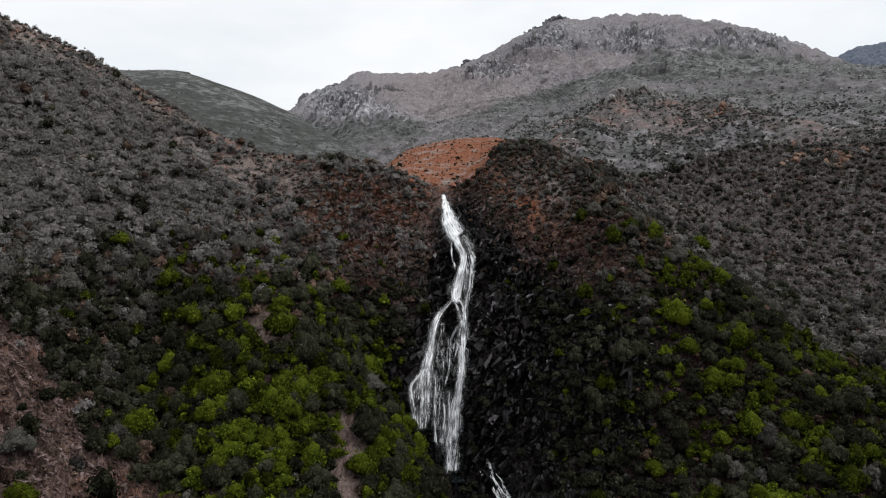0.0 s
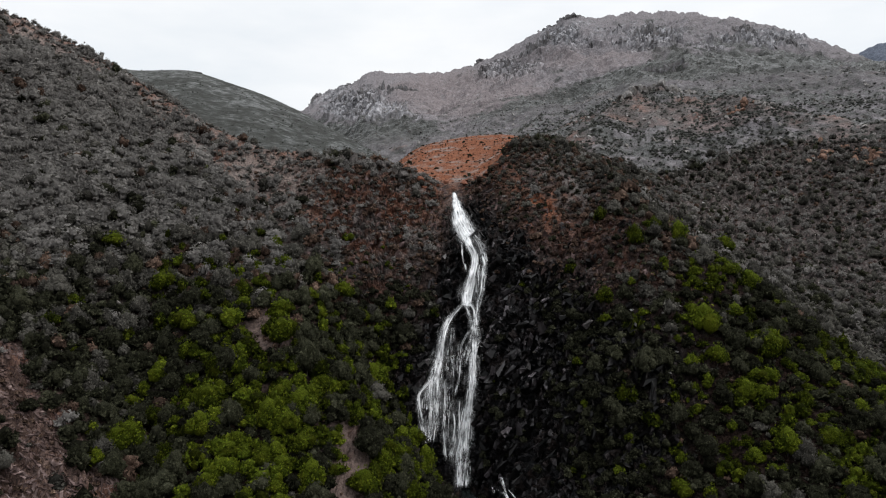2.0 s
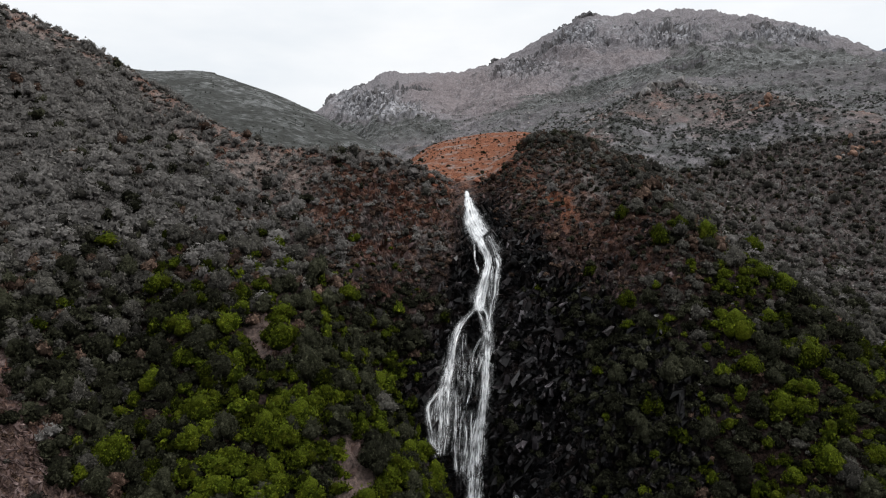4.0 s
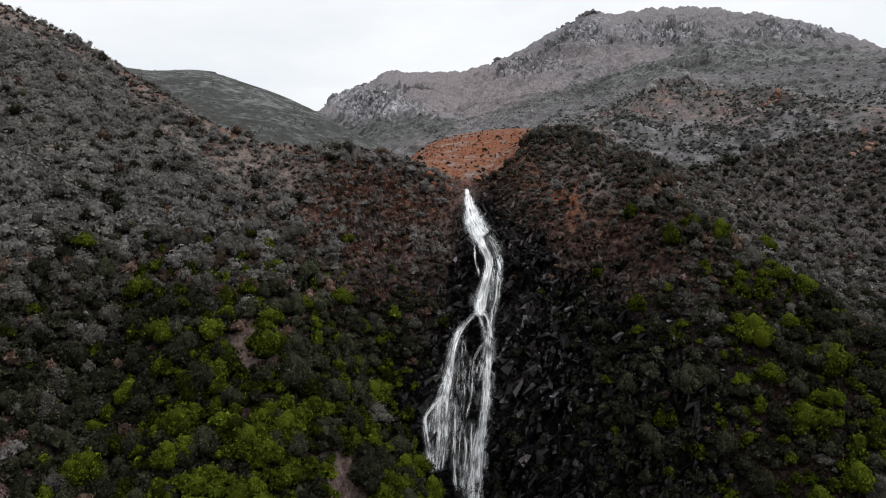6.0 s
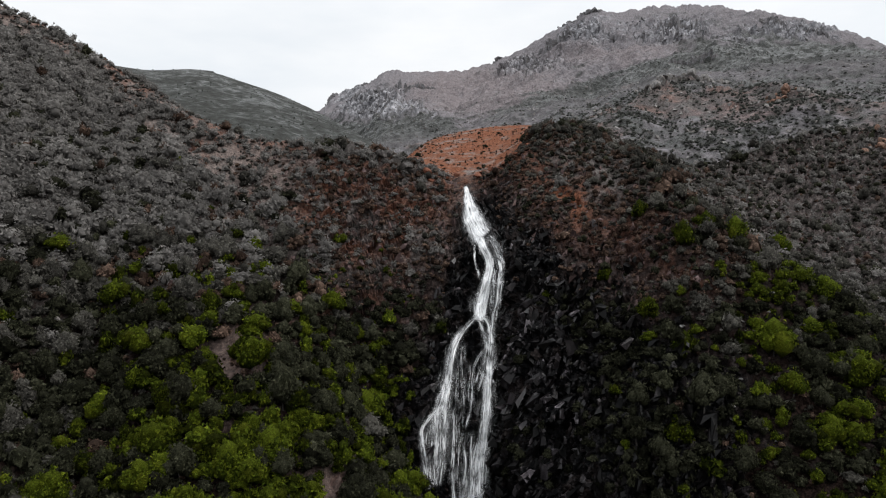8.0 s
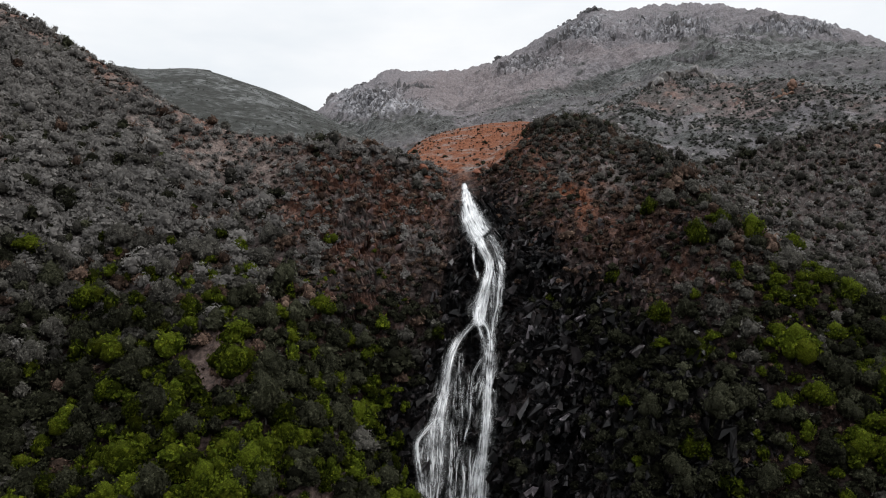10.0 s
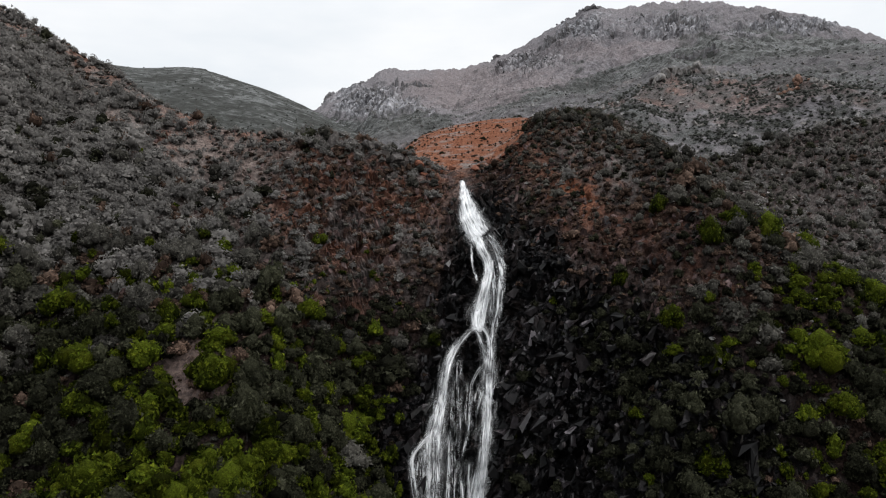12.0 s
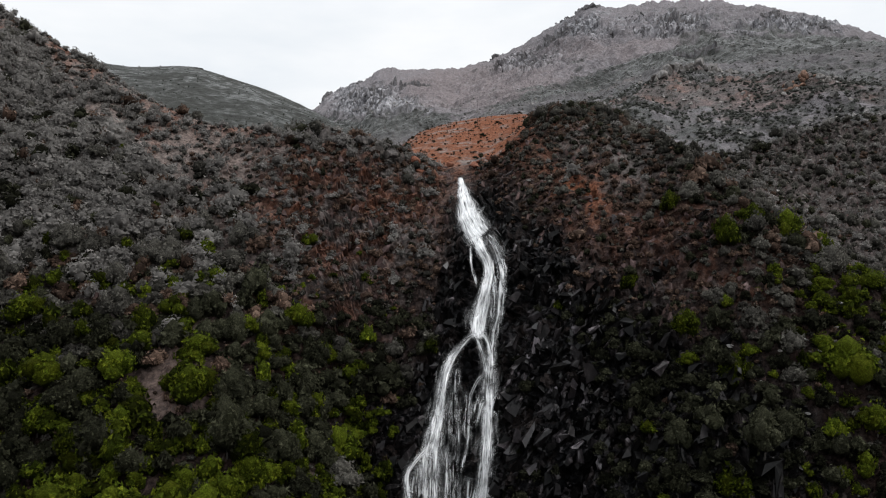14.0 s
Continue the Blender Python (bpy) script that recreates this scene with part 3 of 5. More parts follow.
def massif_cover(p, az, nn):
    """Rock, rust earth and dark scrub on the mountain, by bearing and height as seen from the gorge's mouth."""
    r = np.hypot(p[:, 0], p[:, 1])
    a = np.degrees(np.arctan2(p[:, 0] - 2.3, p[:, 1] - 30.7))
    e = np.degrees(np.arctan2(p[:, 2] - 60, np.hypot(p[:, 0] - 2.3, p[:, 1] - 30.7)))
    j = fbm(p * 0.012, 4, 0.6, 61)
    j2 = fbm(p * 0.05, 4, 0.6, 67)
    j3 = fbm(p * 0.005, 3, 0.5, 63)
    far = ramp01(r, 600, 720)
    slabs = blob(a, e, -10.2, 11.6, 1.8, 1.1) + blob(a, e, -7.2, 10.9, 1.3, 0.9) + 0.8 * blob(a, e, -4.6, 10.2, 1.4, 0.7)
    crags = blob(a, e, 4.6, 14.3, 2.2, 0.7) + blob(a, e, 16.0, 16.2, 1.7, 0.7) + blob(a, e, 24.5, 15.0, 4.5, 0.6) + 0.8 * blob(a, e, 8.8, 17.0, 2.6, 0.9) + 0.8 * blob(a, e, 10.5, 12.4, 1.6, 0.5)
    rock = ramp01(slabs + crags + 0.75 * j2 + 0.35 * j, 0.30, 0.75)
    band_e = np.interp(a, [-2, 4, 12, 18.6, 26.5, 31], [9.0, 10.4, 12.3, 14.2, 12.9, 11.6])
    band = np.exp(-((e - band_e) / 1.0) ** 2) * ramp01(a, -1, 4)
    col = np.exp(-((e - 8.6) / 1.3) ** 2) * (1 - ramp01(a, -4, 1)) + 0.7 * blob(a, e, -6.2, 9.6, 0.8, 0.6)
    scrub = ramp01(1.6 * band + 1.5 * col + 0.7 * j2 + 0.5 * j, 0.22, 0.60) * far
    scrub = np.maximum(scrub, 0.6 * ramp01(j + 0.6 * j2, 0.12, 0.45) * far * (1 - ramp01(e - band_e, 0.5, 2.0)))
    clump = fbm(p * 0.17, 3, 0.6, 69)
    near_scrub = np.clip(0.72 + 0.5 * j + 0.6 * j2 + 0.4 * j3 + 1.5 * clump, 0.05, 1.0)
    scrub = np.maximum(scrub, near_scrub * (1 - far))
    pink = 0.14 * ramp01(blob(a, e, -1.0, 12.4, 4.5, 1.6) + 0.8 * blob(a, e, 11, 15.0, 5, 0.9) + 0.5 * blob(a, e, 5, 12.5, 3, 0.8) + 0.35 * j2, 0.2, 0.8) * far
    earth = blob(a, r, 23.5, 425, 3.4, 28) + 0.8 * blob(a, r, 19, 440, 3.0, 45) + blob(a, r, 31.5, 380, 3.0, 24) + 0.8 * blob(a, r, 10.5, 330, 2.4, 60) + 0.6 * blob(a, r, 15.0, 470, 4.0, 30)
    orange = np.maximum(pink, (0.4 + 0.5 * ramp01(j2, 0.0, 0.4)) * ramp01(1.3 * earth + 1.3 * j2 + 0.5 * j, 0.35, 1.0) * (1 - far))
    rock = np.maximum(rock * far, ramp01(0.9 * j2 + 0.7 * blob(a, r, 15.5, 490, 3, 30) + 0.6 * blob(a, r, 24, 418, 3, 25), 0.28, 0.6) * (1 - far))
    rock = rock * (1 - 0.8 * scrub)
    scrub = np.clip(scrub * (1 - 0.6 * orange), 0, 1)
    return np.stack([rock, orange, scrub], 1)


def hill_cover(p, az, nn):
    j2 = fbm(p * 0.03, 4, 0.6, 77)
    j4 = fbm(p * 0.20, 3, 0.6, 79)
    rock = ramp01(j2, 0.3, 0.7) * 0.12
    rock = np.maximum(rock, blob(az, p[:, 2], -21, 268, 0.9, 4))
    return np.stack([rock, 0 * rock, np.clip(0.55 + 0.8 * j2 + 1.0 * j4, 0, 1)], 1)


massif, MASSIF_P, MASSIF_C = far_slope("mountain", "grey rocky mountain with heath slopes and crags", "mountain", MASSIF_WEST + MASSIF_MIDDLE + MASSIF_EAST,
                                       np.linspace(-16, 48, 600), (50, 60, 60, 60, 70, 70, 10), 3.5, 12.0, massif_cover, 100)
far_hill, HILL_P, HILL_C = far_slope("far_hill", "dark green heath hill with a rounded top", "hill", FAR_HILL + FAR_HILL_FOOT,
                                     np.linspace(-55, -1, 300), (48, 60, 60, 52, 24, 8), 4.0, 5.0, hill_cover, 140, HILL)
DISTANT = [
    (22, 2500, 300, 2800, 500, 3000, 700, 3300, 500),
    (29.8, 2500, 400, 2800, 600, 3000, 772, 3300, 500),
    (31.4, 2500, 400, 2800, 630, 3000, 808, 3300, 500),
    (33.4, 2500, 400, 2800, 640, 3000, 812, 3300, 500),
    (50, 2500, 400, 2800, 600, 3000, 760, 3300, 500),
]
far_slope("distant_mountain", "distant mountain shoulder, tinted blue-grey for haze", "mountain", DISTANT, np.linspace(22, 50, 160), (20, 24, 8), 3.0, 8.0,
          lambda p, az, nn: np.stack([0.2 + 0 * az, 0 * az, 0.45 + 0 * az], 1), 180, HAZE_BLUE_HILL)


# ---------------------------------------------------------------- bushes and trees
def ico(sub):
    bm = bmesh.new()
    bmesh.ops.create_icosphere(bm, subdivisions=sub, radius=1.0)
    V = np.array([v.co[:] for v in bm.verts])
    F = np.array([[v.index for v in f.verts] for f in bm.faces])
    bm.free()
    return V, F


ICO1 = ico(1)


def leaf_sprays(rng, centres, size, out):
    """Small leaf sprays, one triangle each: most lie over the crown like shingles, some stand off it."""
    n = len(centres)
    lie = (rng.uniform(size=(n, 1)) < 0.62)
    up = np.array([0, 0, 1.0])
    tangent = np.cross(out, rng.normal(size=(n, 3)))
    tangent /= np.linalg.norm(tangent, axis=1, keepdims=True) + 1e-9
    d = np.where(lie, tangent + 0.35 * rng.normal(size=(n, 3)), out + 0.25 * up + 0.6 * rng.normal(size=(n, 3)))
    d /= np.linalg.norm(d, axis=1, keepdims=True)
    u = np.cross(d, np.where(lie, out + 0.45 * up + 0.35 * rng.normal(size=(n, 3)), rng.normal(size=(n, 3))))
    u /= np.linalg.norm(u, axis=1, keepdims=True) + 1e-9
    s = size * rng.uniform(0.5, 1.5, (n, 1))
    V = np.stack([centres - d * s * 0.5 + u * s * 0.35, centres + d * s * 0.75, centres - u * s * 0.6 - d * s * 0.25], 1).reshape(-1, 3)
    return V, np.arange(3 * n).reshape(-1, 3)


def crown_shape(rng, lobes, leaves, size, flat=0.8, core=0, heart=1.0):
    """A crown about one unit wide: rounded, uneven, overlapping leafy lobes with many small leaf sprays standing off them. Base at z 0.
    Returns points, faces and a tone for each point."""
    core = core or ICO1
    Vs, Fs, Ts, count, arms = [], [], [], 0, []
    for k in range(lobes):
        a, rad = 2.4 * k + rng.uniform(0, 1.2), (0.0 if k == 0 else rng.uniform(0.17, 0.34))
        c = np.array([math.cos(a) * rad, math.sin(a) * rad, (rng.uniform(0.25, 0.56) if k else 0.60) * flat])
        s = rng.uniform(0.17, 0.27) if k else 0.30
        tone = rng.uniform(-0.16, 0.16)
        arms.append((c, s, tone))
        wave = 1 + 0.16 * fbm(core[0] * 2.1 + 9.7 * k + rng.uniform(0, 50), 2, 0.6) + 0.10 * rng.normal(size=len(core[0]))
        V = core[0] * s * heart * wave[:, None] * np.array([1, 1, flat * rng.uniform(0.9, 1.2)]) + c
        # lobe cores get a lower tone: the shade inside the crown, as colour
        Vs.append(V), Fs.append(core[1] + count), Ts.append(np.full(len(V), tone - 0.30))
        count += len(V)
    pick = rng.integers(0, lobes, leaves)
    d = rng.normal(size=(leaves, 3))
    d[:, 2] = np.abs(d[:, 2]) * 0.9 - 0.3
    d /= np.linalg.norm(d, axis=1, keepdims=True)
    C = np.array([arms[i][0] for i in pick]) + d * np.array([arms[i][1] for i in pick])[:, None] * np.array([1.06, 1.06, flat * 1.12]) * rng.uniform(0.96, 1.22, (leaves, 1))
    V, F = leaf_sprays(rng, C, size, d)
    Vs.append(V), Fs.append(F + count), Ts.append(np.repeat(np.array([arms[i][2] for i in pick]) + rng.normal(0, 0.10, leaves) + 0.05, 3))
    return np.concatenate(Vs), np.concatenate(Fs), np.concatenate(Ts)


def trunk_shape(rng, height, radius):
    """A tapered, leaning trunk with three limbs."""
    bm = bmesh.new()

    def limb(a, b, r0, r1, segs=4, sides=6):
        rings = []
        a, b = Vector(a), Vector(b)
        axis = (b - a).normalized()
        side = axis.orthogonal().normalized()
        up = axis.cross(side)
        for i in range(segs + 1):
            t = i / segs
            c = a.lerp(b, t) + side * math.sin(t * 3.1) * height * 0.03 * rng.uniform(-1, 1)
            rad = r0 + (r1 - r0) * t
            rings.append([bm.verts.new(c + (side * math.cos(q) + up * math.sin(q)) * rad) for q in [2 * math.pi * k / sides for k in range(sides)]])
        for lo, hi in zip(rings, rings[1:]):
            for k in range(sides):
                bm.faces.new((lo[k], lo[(k + 1) % sides], hi[(k + 1) % sides], hi[k]))
        bm.faces.new(rings[-1])

    top = (rng.uniform(-0.1, 0.1) * height, rng.uniform(-0.1, 0.1) * height, height * 0.6)
    limb((0, 0, -0.15 * height), top, radius, radius * 0.55)
    for k in range(3):
        a = 2.1 * k + rng.uniform(0, 1)
        limb(top, (top[0] + math.cos(a) * height * 0.28, top[1] + math.sin(a) * height * 0.28, height * rng.uniform(0.8, 1.0)), radius * 0.5, radius * 0.15, 3, 5)
    me = bpy.data.meshes.new("trunk")
    bm.to_mesh(me)
    bm.free()
    me.materials.append(BARK)
    return me


rng = np.random.default_rng(7)
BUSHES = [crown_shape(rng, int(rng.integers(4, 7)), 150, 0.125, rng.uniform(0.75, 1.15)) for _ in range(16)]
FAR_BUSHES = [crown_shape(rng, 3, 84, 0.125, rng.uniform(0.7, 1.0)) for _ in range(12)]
HAZED_BUSHES = [crown_shape(rng, 4, 130, 0.118, rng.uniform(0.85, 1.15), 0, 0.72) for _ in range(14)]
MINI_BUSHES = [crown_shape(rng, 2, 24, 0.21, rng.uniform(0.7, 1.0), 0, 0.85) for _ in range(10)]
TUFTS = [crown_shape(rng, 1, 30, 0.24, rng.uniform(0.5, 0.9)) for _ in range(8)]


def joined_bushes(name, label, category, places, shapes, mat, seed):
    """places: (x, y, z, width, tint)."""
    g = np.random.default_rng(seed)
    squat, sink, grow = (0.85, 0.16, 1.12) if mat is LEAF_HAZED else (0.75, 0.16, 1.0) if mat is LEAF_FAR else (1.0, 0.12, 1.0)
    Vs, Fs, Ts, count = [], [], [], 0
    for x, y, z, w, tint in places:
        w = w * grow
        pick = FAR_BUSHES if shapes is BUSHES and x * x + y * y > 168 ** 2 else shapes
        V, F, tone = pick[int(g.integers(len(pick)))]
        a = g.uniform(0, 2 * math.pi)
        c, s = math.cos(a), math.sin(a)
        h = w * g.uniform(0.85, 1.4) * squat
        X = np.stack([(V[:, 0] * c - V[:, 1] * s) * w * g.uniform(0.85, 1.2), (V[:, 0] * s + V[:, 1] * c) * w, V[:, 2] * h], 1) + (x, y, z - sink * w)
        Vs.append(X)
        Fs.append(F + count)
        Ts.append(np.clip(tint + tone, 0.05, 1))
        count += len(V)
    T = np.concatenate(Ts)
    me = mesh_from(name, np.concatenate(Vs), np.concatenate(Fs), mat, smooth=True, cover=np.stack([T, T, T], 1), layer="tint")
    return tagged(new(name, me), label, category, kind="stuff")


# where plants grow on the near ground
D = NEAR_D.reshape(-1, 3)
e1, e2 = np.gradient(NEAR, axis=1), np.gradient(NEAR, axis=0)
area = np.linalg.norm(np.cross(e1, e2), axis=-1).ravel()
az_f, z_f, r_f = near_az, D[:, 2], np.hypot(D[:, 0], D[:, 1])
crest_r = np.broadcast_to(np.interp(NEAR_AZ, [-70, -33, -28, -24, -20, -15, -12, -8, -3, 2, 7.5, 10.5, 11.5, 20, 40], [305, 275, 260, 248, 230, 212, 208, 204, 205, 207, 224, 226, 330, 360, 372]), (rows, cols)).ravel()
jn = fbm(D * 0.06, 3, 0.5, 90)
jn2 = fbm(D * 0.16, 3, 0.5, 93)
in_view = (np.abs(az_f - 3.6 - 0.16 * (149 - r_f)) > 1.6 * (r_f < 152)) & (np.abs(az_f) < 42) & (r_f > 100) & (r_f < crest_r)
wetness, fieldness = wet_all, field_mask
scree = ramp01(13 + 2.96 * (-23 - az_f) - z_f + 7 * fbm(nP * 0.09, 4, 0.55, 3) + 5 * fbm(nP * 0.35, 4, 0.6, 5), -3, 3) * ramp01(-az_f, 21, 24)
clay = np.clip(1.4 * blob(az_f, z_f, -15.0, 41, 1.0, 4.5) + 1.3 * blob(az_f, z_f, -8.4, 17, 1.3, 7.0), 0, 1)
heath = np.clip(1.1 * blob(az_f, z_f, -6.0, 64, 4.6, 16) + 0.9 * blob(az_f, z_f, 11, 56, 4, 9) + 0.9 * blob(az_f, z_f, 6.5, 72, 4.0, 13), 0, 1)
bushy_from = np.interp(z_f, [18, 35, 44, 60], [9.0, 7.5, 4.6, 3.2])
cliff = np.clip(wetness * (1 - 0.72 * ramp01(az_f - bushy_from, -0.5, 2.5) - 0.4 * ramp01(-az_f, 3, 6)), 0, 1)
channel_mid = np.interp(z_f, [0, 15, 27, 36, 44, 52, 60, 74], [-0.8, -1.0, -0.6, 0.0, 0.7, 1.5, 0.9, -0.3])
channel_half = np.interp(z_f, [0, 15, 27, 36, 44, 52, 60, 74], [1.8, 2.0, 2.0, 1.5, 1.0, 1.2, 1.0, 0.5])
channel = ramp01(channel_half + 0.5 - np.abs(az_f - channel_mid), 0.0, 0.4) * (r_f > 150)
open_ground = np.clip(scree + clay + 0.95 * cliff + 0.85 * heath, 0, 0.985)
thick = (1 - open_ground) * (1 - ramp01(channel_half + 1.3 - np.abs(az_f - channel_mid), 0.0, 0.5) * (r_f > 146)) * np.clip(0.75 + 0.5 * jn, 0.2, 1) * (1 - ramp01(fieldness, 0.2, 0.6)) * (1 - 0.88 * ramp01(r_f + 22 * jn2, 222, 285) * ramp01(az_f, 10, 13) * (1 - 0.45 * ramp01(az_f, 22, 30))) * (1 - 0.88 * ramp01(r_f - crest_r + 16 * jn2, -52, -14) * ramp01(-az_f, 9, 13))
bright_zone = np.clip(1.5 * blob(az_f, z_f, -14, 26, 6.0, 15) + 1.1 * blob(az_f, z_f, 27, 22, 9, 14) + 0.9 * blob(az_f, z_f, 19, 50, 2.2, 9) + 1.0 * blob(az_f, z_f, -4.5, 14, 3, 9) + 1.7 * np.exp(-((z_f - 57 + 2.8 * (az_f - 19)) / 7.5) ** 2) * ramp01(az_f, 15.5, 17.5) * (r_f < 192), 0, 1) * (r_f < 196)


class Spread:
    """Places that keep their distance from one another."""

    def __init__(self, cell=4.0):
        self.cell, self.boxes = cell, {}

    def free(self, p, w, share=0.22):
        k = tuple(int(math.floor(c / self.cell)) for c in p)
        for a in (-1, 0, 1):
            for b in (-1, 0, 1):
                for c in (-1, 0, 1):
                    for q, u in self.boxes.get((k[0] + a, k[1] + b, k[2] + c), ()):
                        if (p[0] - q[0]) ** 2 + (p[1] - q[1]) ** 2 + (p[2] - q[2]) ** 2 < (share * (w + u)) ** 2:
                            return False
        return True

    def take(self, p, w):
        self.boxes.setdefault(tuple(int(math.floor(c / self.cell)) for c in p), []).append((p, w))


open_edge = ramp01(r_f - crest_r + 22 * jn2, -40, -8) * ramp01(-az_f, 9, 13)
spread = Spread(6.0)
weight = area * thick * in_view
tries = rng.choice(len(D), 56000, p=weight / weight.sum())
trees = []
kinds = {"grey": [], "ash": [], "dark": [], "bright": [], "brown": []}
for az, r, w, kind, tone in ((19.3, 157.5, 6.2, "bright", 0.9), (14.0, 154.6, 4.4, "bright", 0.25), (12.0, 155.1, 2.8, "bright", 0.45), (12.0, 157.5, 3.8, "bright", 0.35), (13.6, 145.5, 4.2, "bright", 0.4),
                             (20.2, 153.0, 4.2, "bright", 0.5), (16.6, 152.0, 3.6, "dark", 0.8), (13.9, 150.5, 3.8, "dark", 0.8), (10.9, 151.5, 3.2, "dark", 0.8), (19.3, 170.0, 4.6, "grey", 0.8),
                             (15.0, 146.7, 4.6, "dark", 0.75), (13.5, 160.8, 3.0, "grey", 0.6), (11.6, 173.4, 3.0, "bright", 0.3), (9.2, 165.7, 3.0, "bright", 0.3), (-33.4, 127, 5.0, "grey", 0.7), (-33.0, 121, 4.5, "bright", 0.4), (-17.8, 152, 5.2, "bright", 0.75), (-14.0, 155, 5.6, "bright", 0.6), (-14.4, 161, 3.4, "dark", 0.7), (12.6, 175, 3.6, "grey", 0.9),
                             (20.9, 239, 6.0, "bright", 0.6), (13.9, 160, 1.9, "bright", 0.7), (-24.8, 134, 5.4, "bright", 0.6), (-25.6, 134, 4.2, "bright", 0.8), (-18.2, 123, 5.0, "bright", 0.9),
                             (11.3, 149, 3.6, "dark", 0.7), (16.0, 149, 4.0, "dark", 0.7), (14.2, 166, 3.8, "bright", 0.3), (15.6, 170, 3.6, "bright", 0.45),
                             (-2.6, 146, 4.5, "bright", 0.7), (-3.6, 147, 5.0, "bright", 0.5), (-4.4, 144, 4.6, "bright", 0.8), (-1.9, 143, 3.6, "bright", 0.4), (-3.0, 141, 4.2, "bright", 0.7), (-5.0, 149, 5.0, "dark", 0.7),
                             (-1.2, 139, 3.4, "dark", 0.6), (-2.2, 137, 4.0, "bright", 0.6), (-3.3, 150, 4.0, "dark", 0.6), (-4.6, 138, 4.4, "bright", 0.5)):
    col = int(np.argmin(np.abs(NEAR_AZ - az)))
    q = NEAR_D[int(np.argmin(np.abs(np.hypot(NEAR_D[:, col, 0], NEAR_D[:, col, 1]) - r))), col]
    spread.take(q, w * 1.3)
    trees.append((kind, (float(q[0]), float(q[1]), float(q[2]), w, tone)))
for i in tries:
    p = D[i]
    w = float(np.clip(rng.lognormal(1.06, 0.30), 1.3, 5.4))
    if az_f[i] < -8 and r_f[i] > 182:
        w *= 0.95
    if cliff[i] > 0.4:
        w *= 0.7
    if open_edge[i] > 0.4:
        w *= 0.6
    if r_f[i] > 185 and 2 < az_f[i] < 14:
        w = min(w, 2.8)
    if heath[i] > 0.5:
        w *= 0.55
    if bright_zone[i] > 0.4:
        w *= 1.1
    sparse = 4.5 < az_f[i] < 21.5 and r_f[i] < 172 and p[2] < 56
    if sparse:
        w *= float(rng.uniform(0.55, 1.0))
    if not spread.free(p, w, 0.40 if open_edge[i] > 0.45 else 0.35 if sparse else 0.45 if az_f[i] > 12 and r_f[i] > 240 else 0.30 if az_f[i] > 12 else 0.20 if cover[i, 3] > 0.4 else 0.24):
        continue
    spread.take(p, w)
    u = rng.uniform()
    b = (0.95 if az_f[i] > 0 else 1.0) * bright_zone[i] * np.clip(0.75 + 1.5 * jn2[i], 0.10, 1.0) * (0.5 if 7 < az_f[i] < 17.5 else 1.0)
    # dark olive bushes, made commoner low down to colour in the gorge's dimness
    low = 0.60 * float(1 - ramp01(p[2] + 9 * jn2[i], 34, 62)) * (r_f[i] < 182)
    high = (0.12 if r_f[i] > 185 else 0.2) if az_f[i] > 12 else 0.06 if cover[i, 3] > 0.35 else 0.14
    if u < 0.74 * b:
        kind = "bright"
    elif u < 0.74 * b + max(low, high):
        kind = "dark"
    elif wetness[i] > 0.4 and u < 0.93:
        kind = "dark"
    elif u > (0.97 if cover[i, 3] > 0.5 else 0.86) - 0.35 * heath[i]:
        kind = "brown"
    else:
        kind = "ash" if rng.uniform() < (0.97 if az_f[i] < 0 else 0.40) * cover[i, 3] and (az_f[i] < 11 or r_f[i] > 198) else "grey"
    if kind == "brown" and p[2] < 48 and rng.uniform() < 0.8:
        kind = "dark"
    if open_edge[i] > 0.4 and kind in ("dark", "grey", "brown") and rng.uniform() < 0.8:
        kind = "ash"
    tint = float(np.clip(0.5 + 0.2 * rng.normal() + 0.25 * jn[i], 0, 1))
    spot = (float(p[0]), float(p[1]), float(p[2]), w, tint)
    if w > 3.5 and r_f[i] < 176 and len(trees) < 300 and kind in ("bright", "dark", "grey") and abs(az_f[i]) < 32:
        trees.append((kind, spot))
    else:
        kinds[kind].append(spot)

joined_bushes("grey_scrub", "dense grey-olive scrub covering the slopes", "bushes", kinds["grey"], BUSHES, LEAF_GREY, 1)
# grey bushes whose colour is lifted for haze
joined_bushes("hazed_scrub", "grey scrub on the high slopes, paled for haze", "bushes", kinds["ash"], HAZED_BUSHES, LEAF_HAZED, 8)
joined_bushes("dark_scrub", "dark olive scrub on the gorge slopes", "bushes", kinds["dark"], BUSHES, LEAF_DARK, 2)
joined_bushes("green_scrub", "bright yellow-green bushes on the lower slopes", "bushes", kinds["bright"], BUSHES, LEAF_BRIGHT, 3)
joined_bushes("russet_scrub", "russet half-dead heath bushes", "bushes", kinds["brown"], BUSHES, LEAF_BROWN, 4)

# low heath tufts between the bushes
weight = area * in_view * np.clip(0.15 + 1.4 * heath + 0.2 * (1 - open_ground) - 0.9 * wetness + 0.35 * scree + 0.2 * (az_f > 11) * (az_f < 21.5) * (r_f < 172), 0.03, 1) * (1 - 0.85 * fieldness) * (1 - channel)
tuft_at = rng.choice(len(D), 8400, p=weight / weight.sum())
brown, olive = [], []
for i in tuft_at:
    p = D[i]
    spot = (float(p[0]), float(p[1]), float(p[2]), float(rng.uniform(0.6, 1.5)), float(rng.uniform(0, 1)))
    (brown if rng.uniform() < 0.45 + 0.3 * heath[i] + 0.4 * scree[i] else olive).append(spot)
joined_bushes("russet_heath", "low russet heath tufts on the slopes", "heath", brown, TUFTS, LEAF_BROWN, 5)
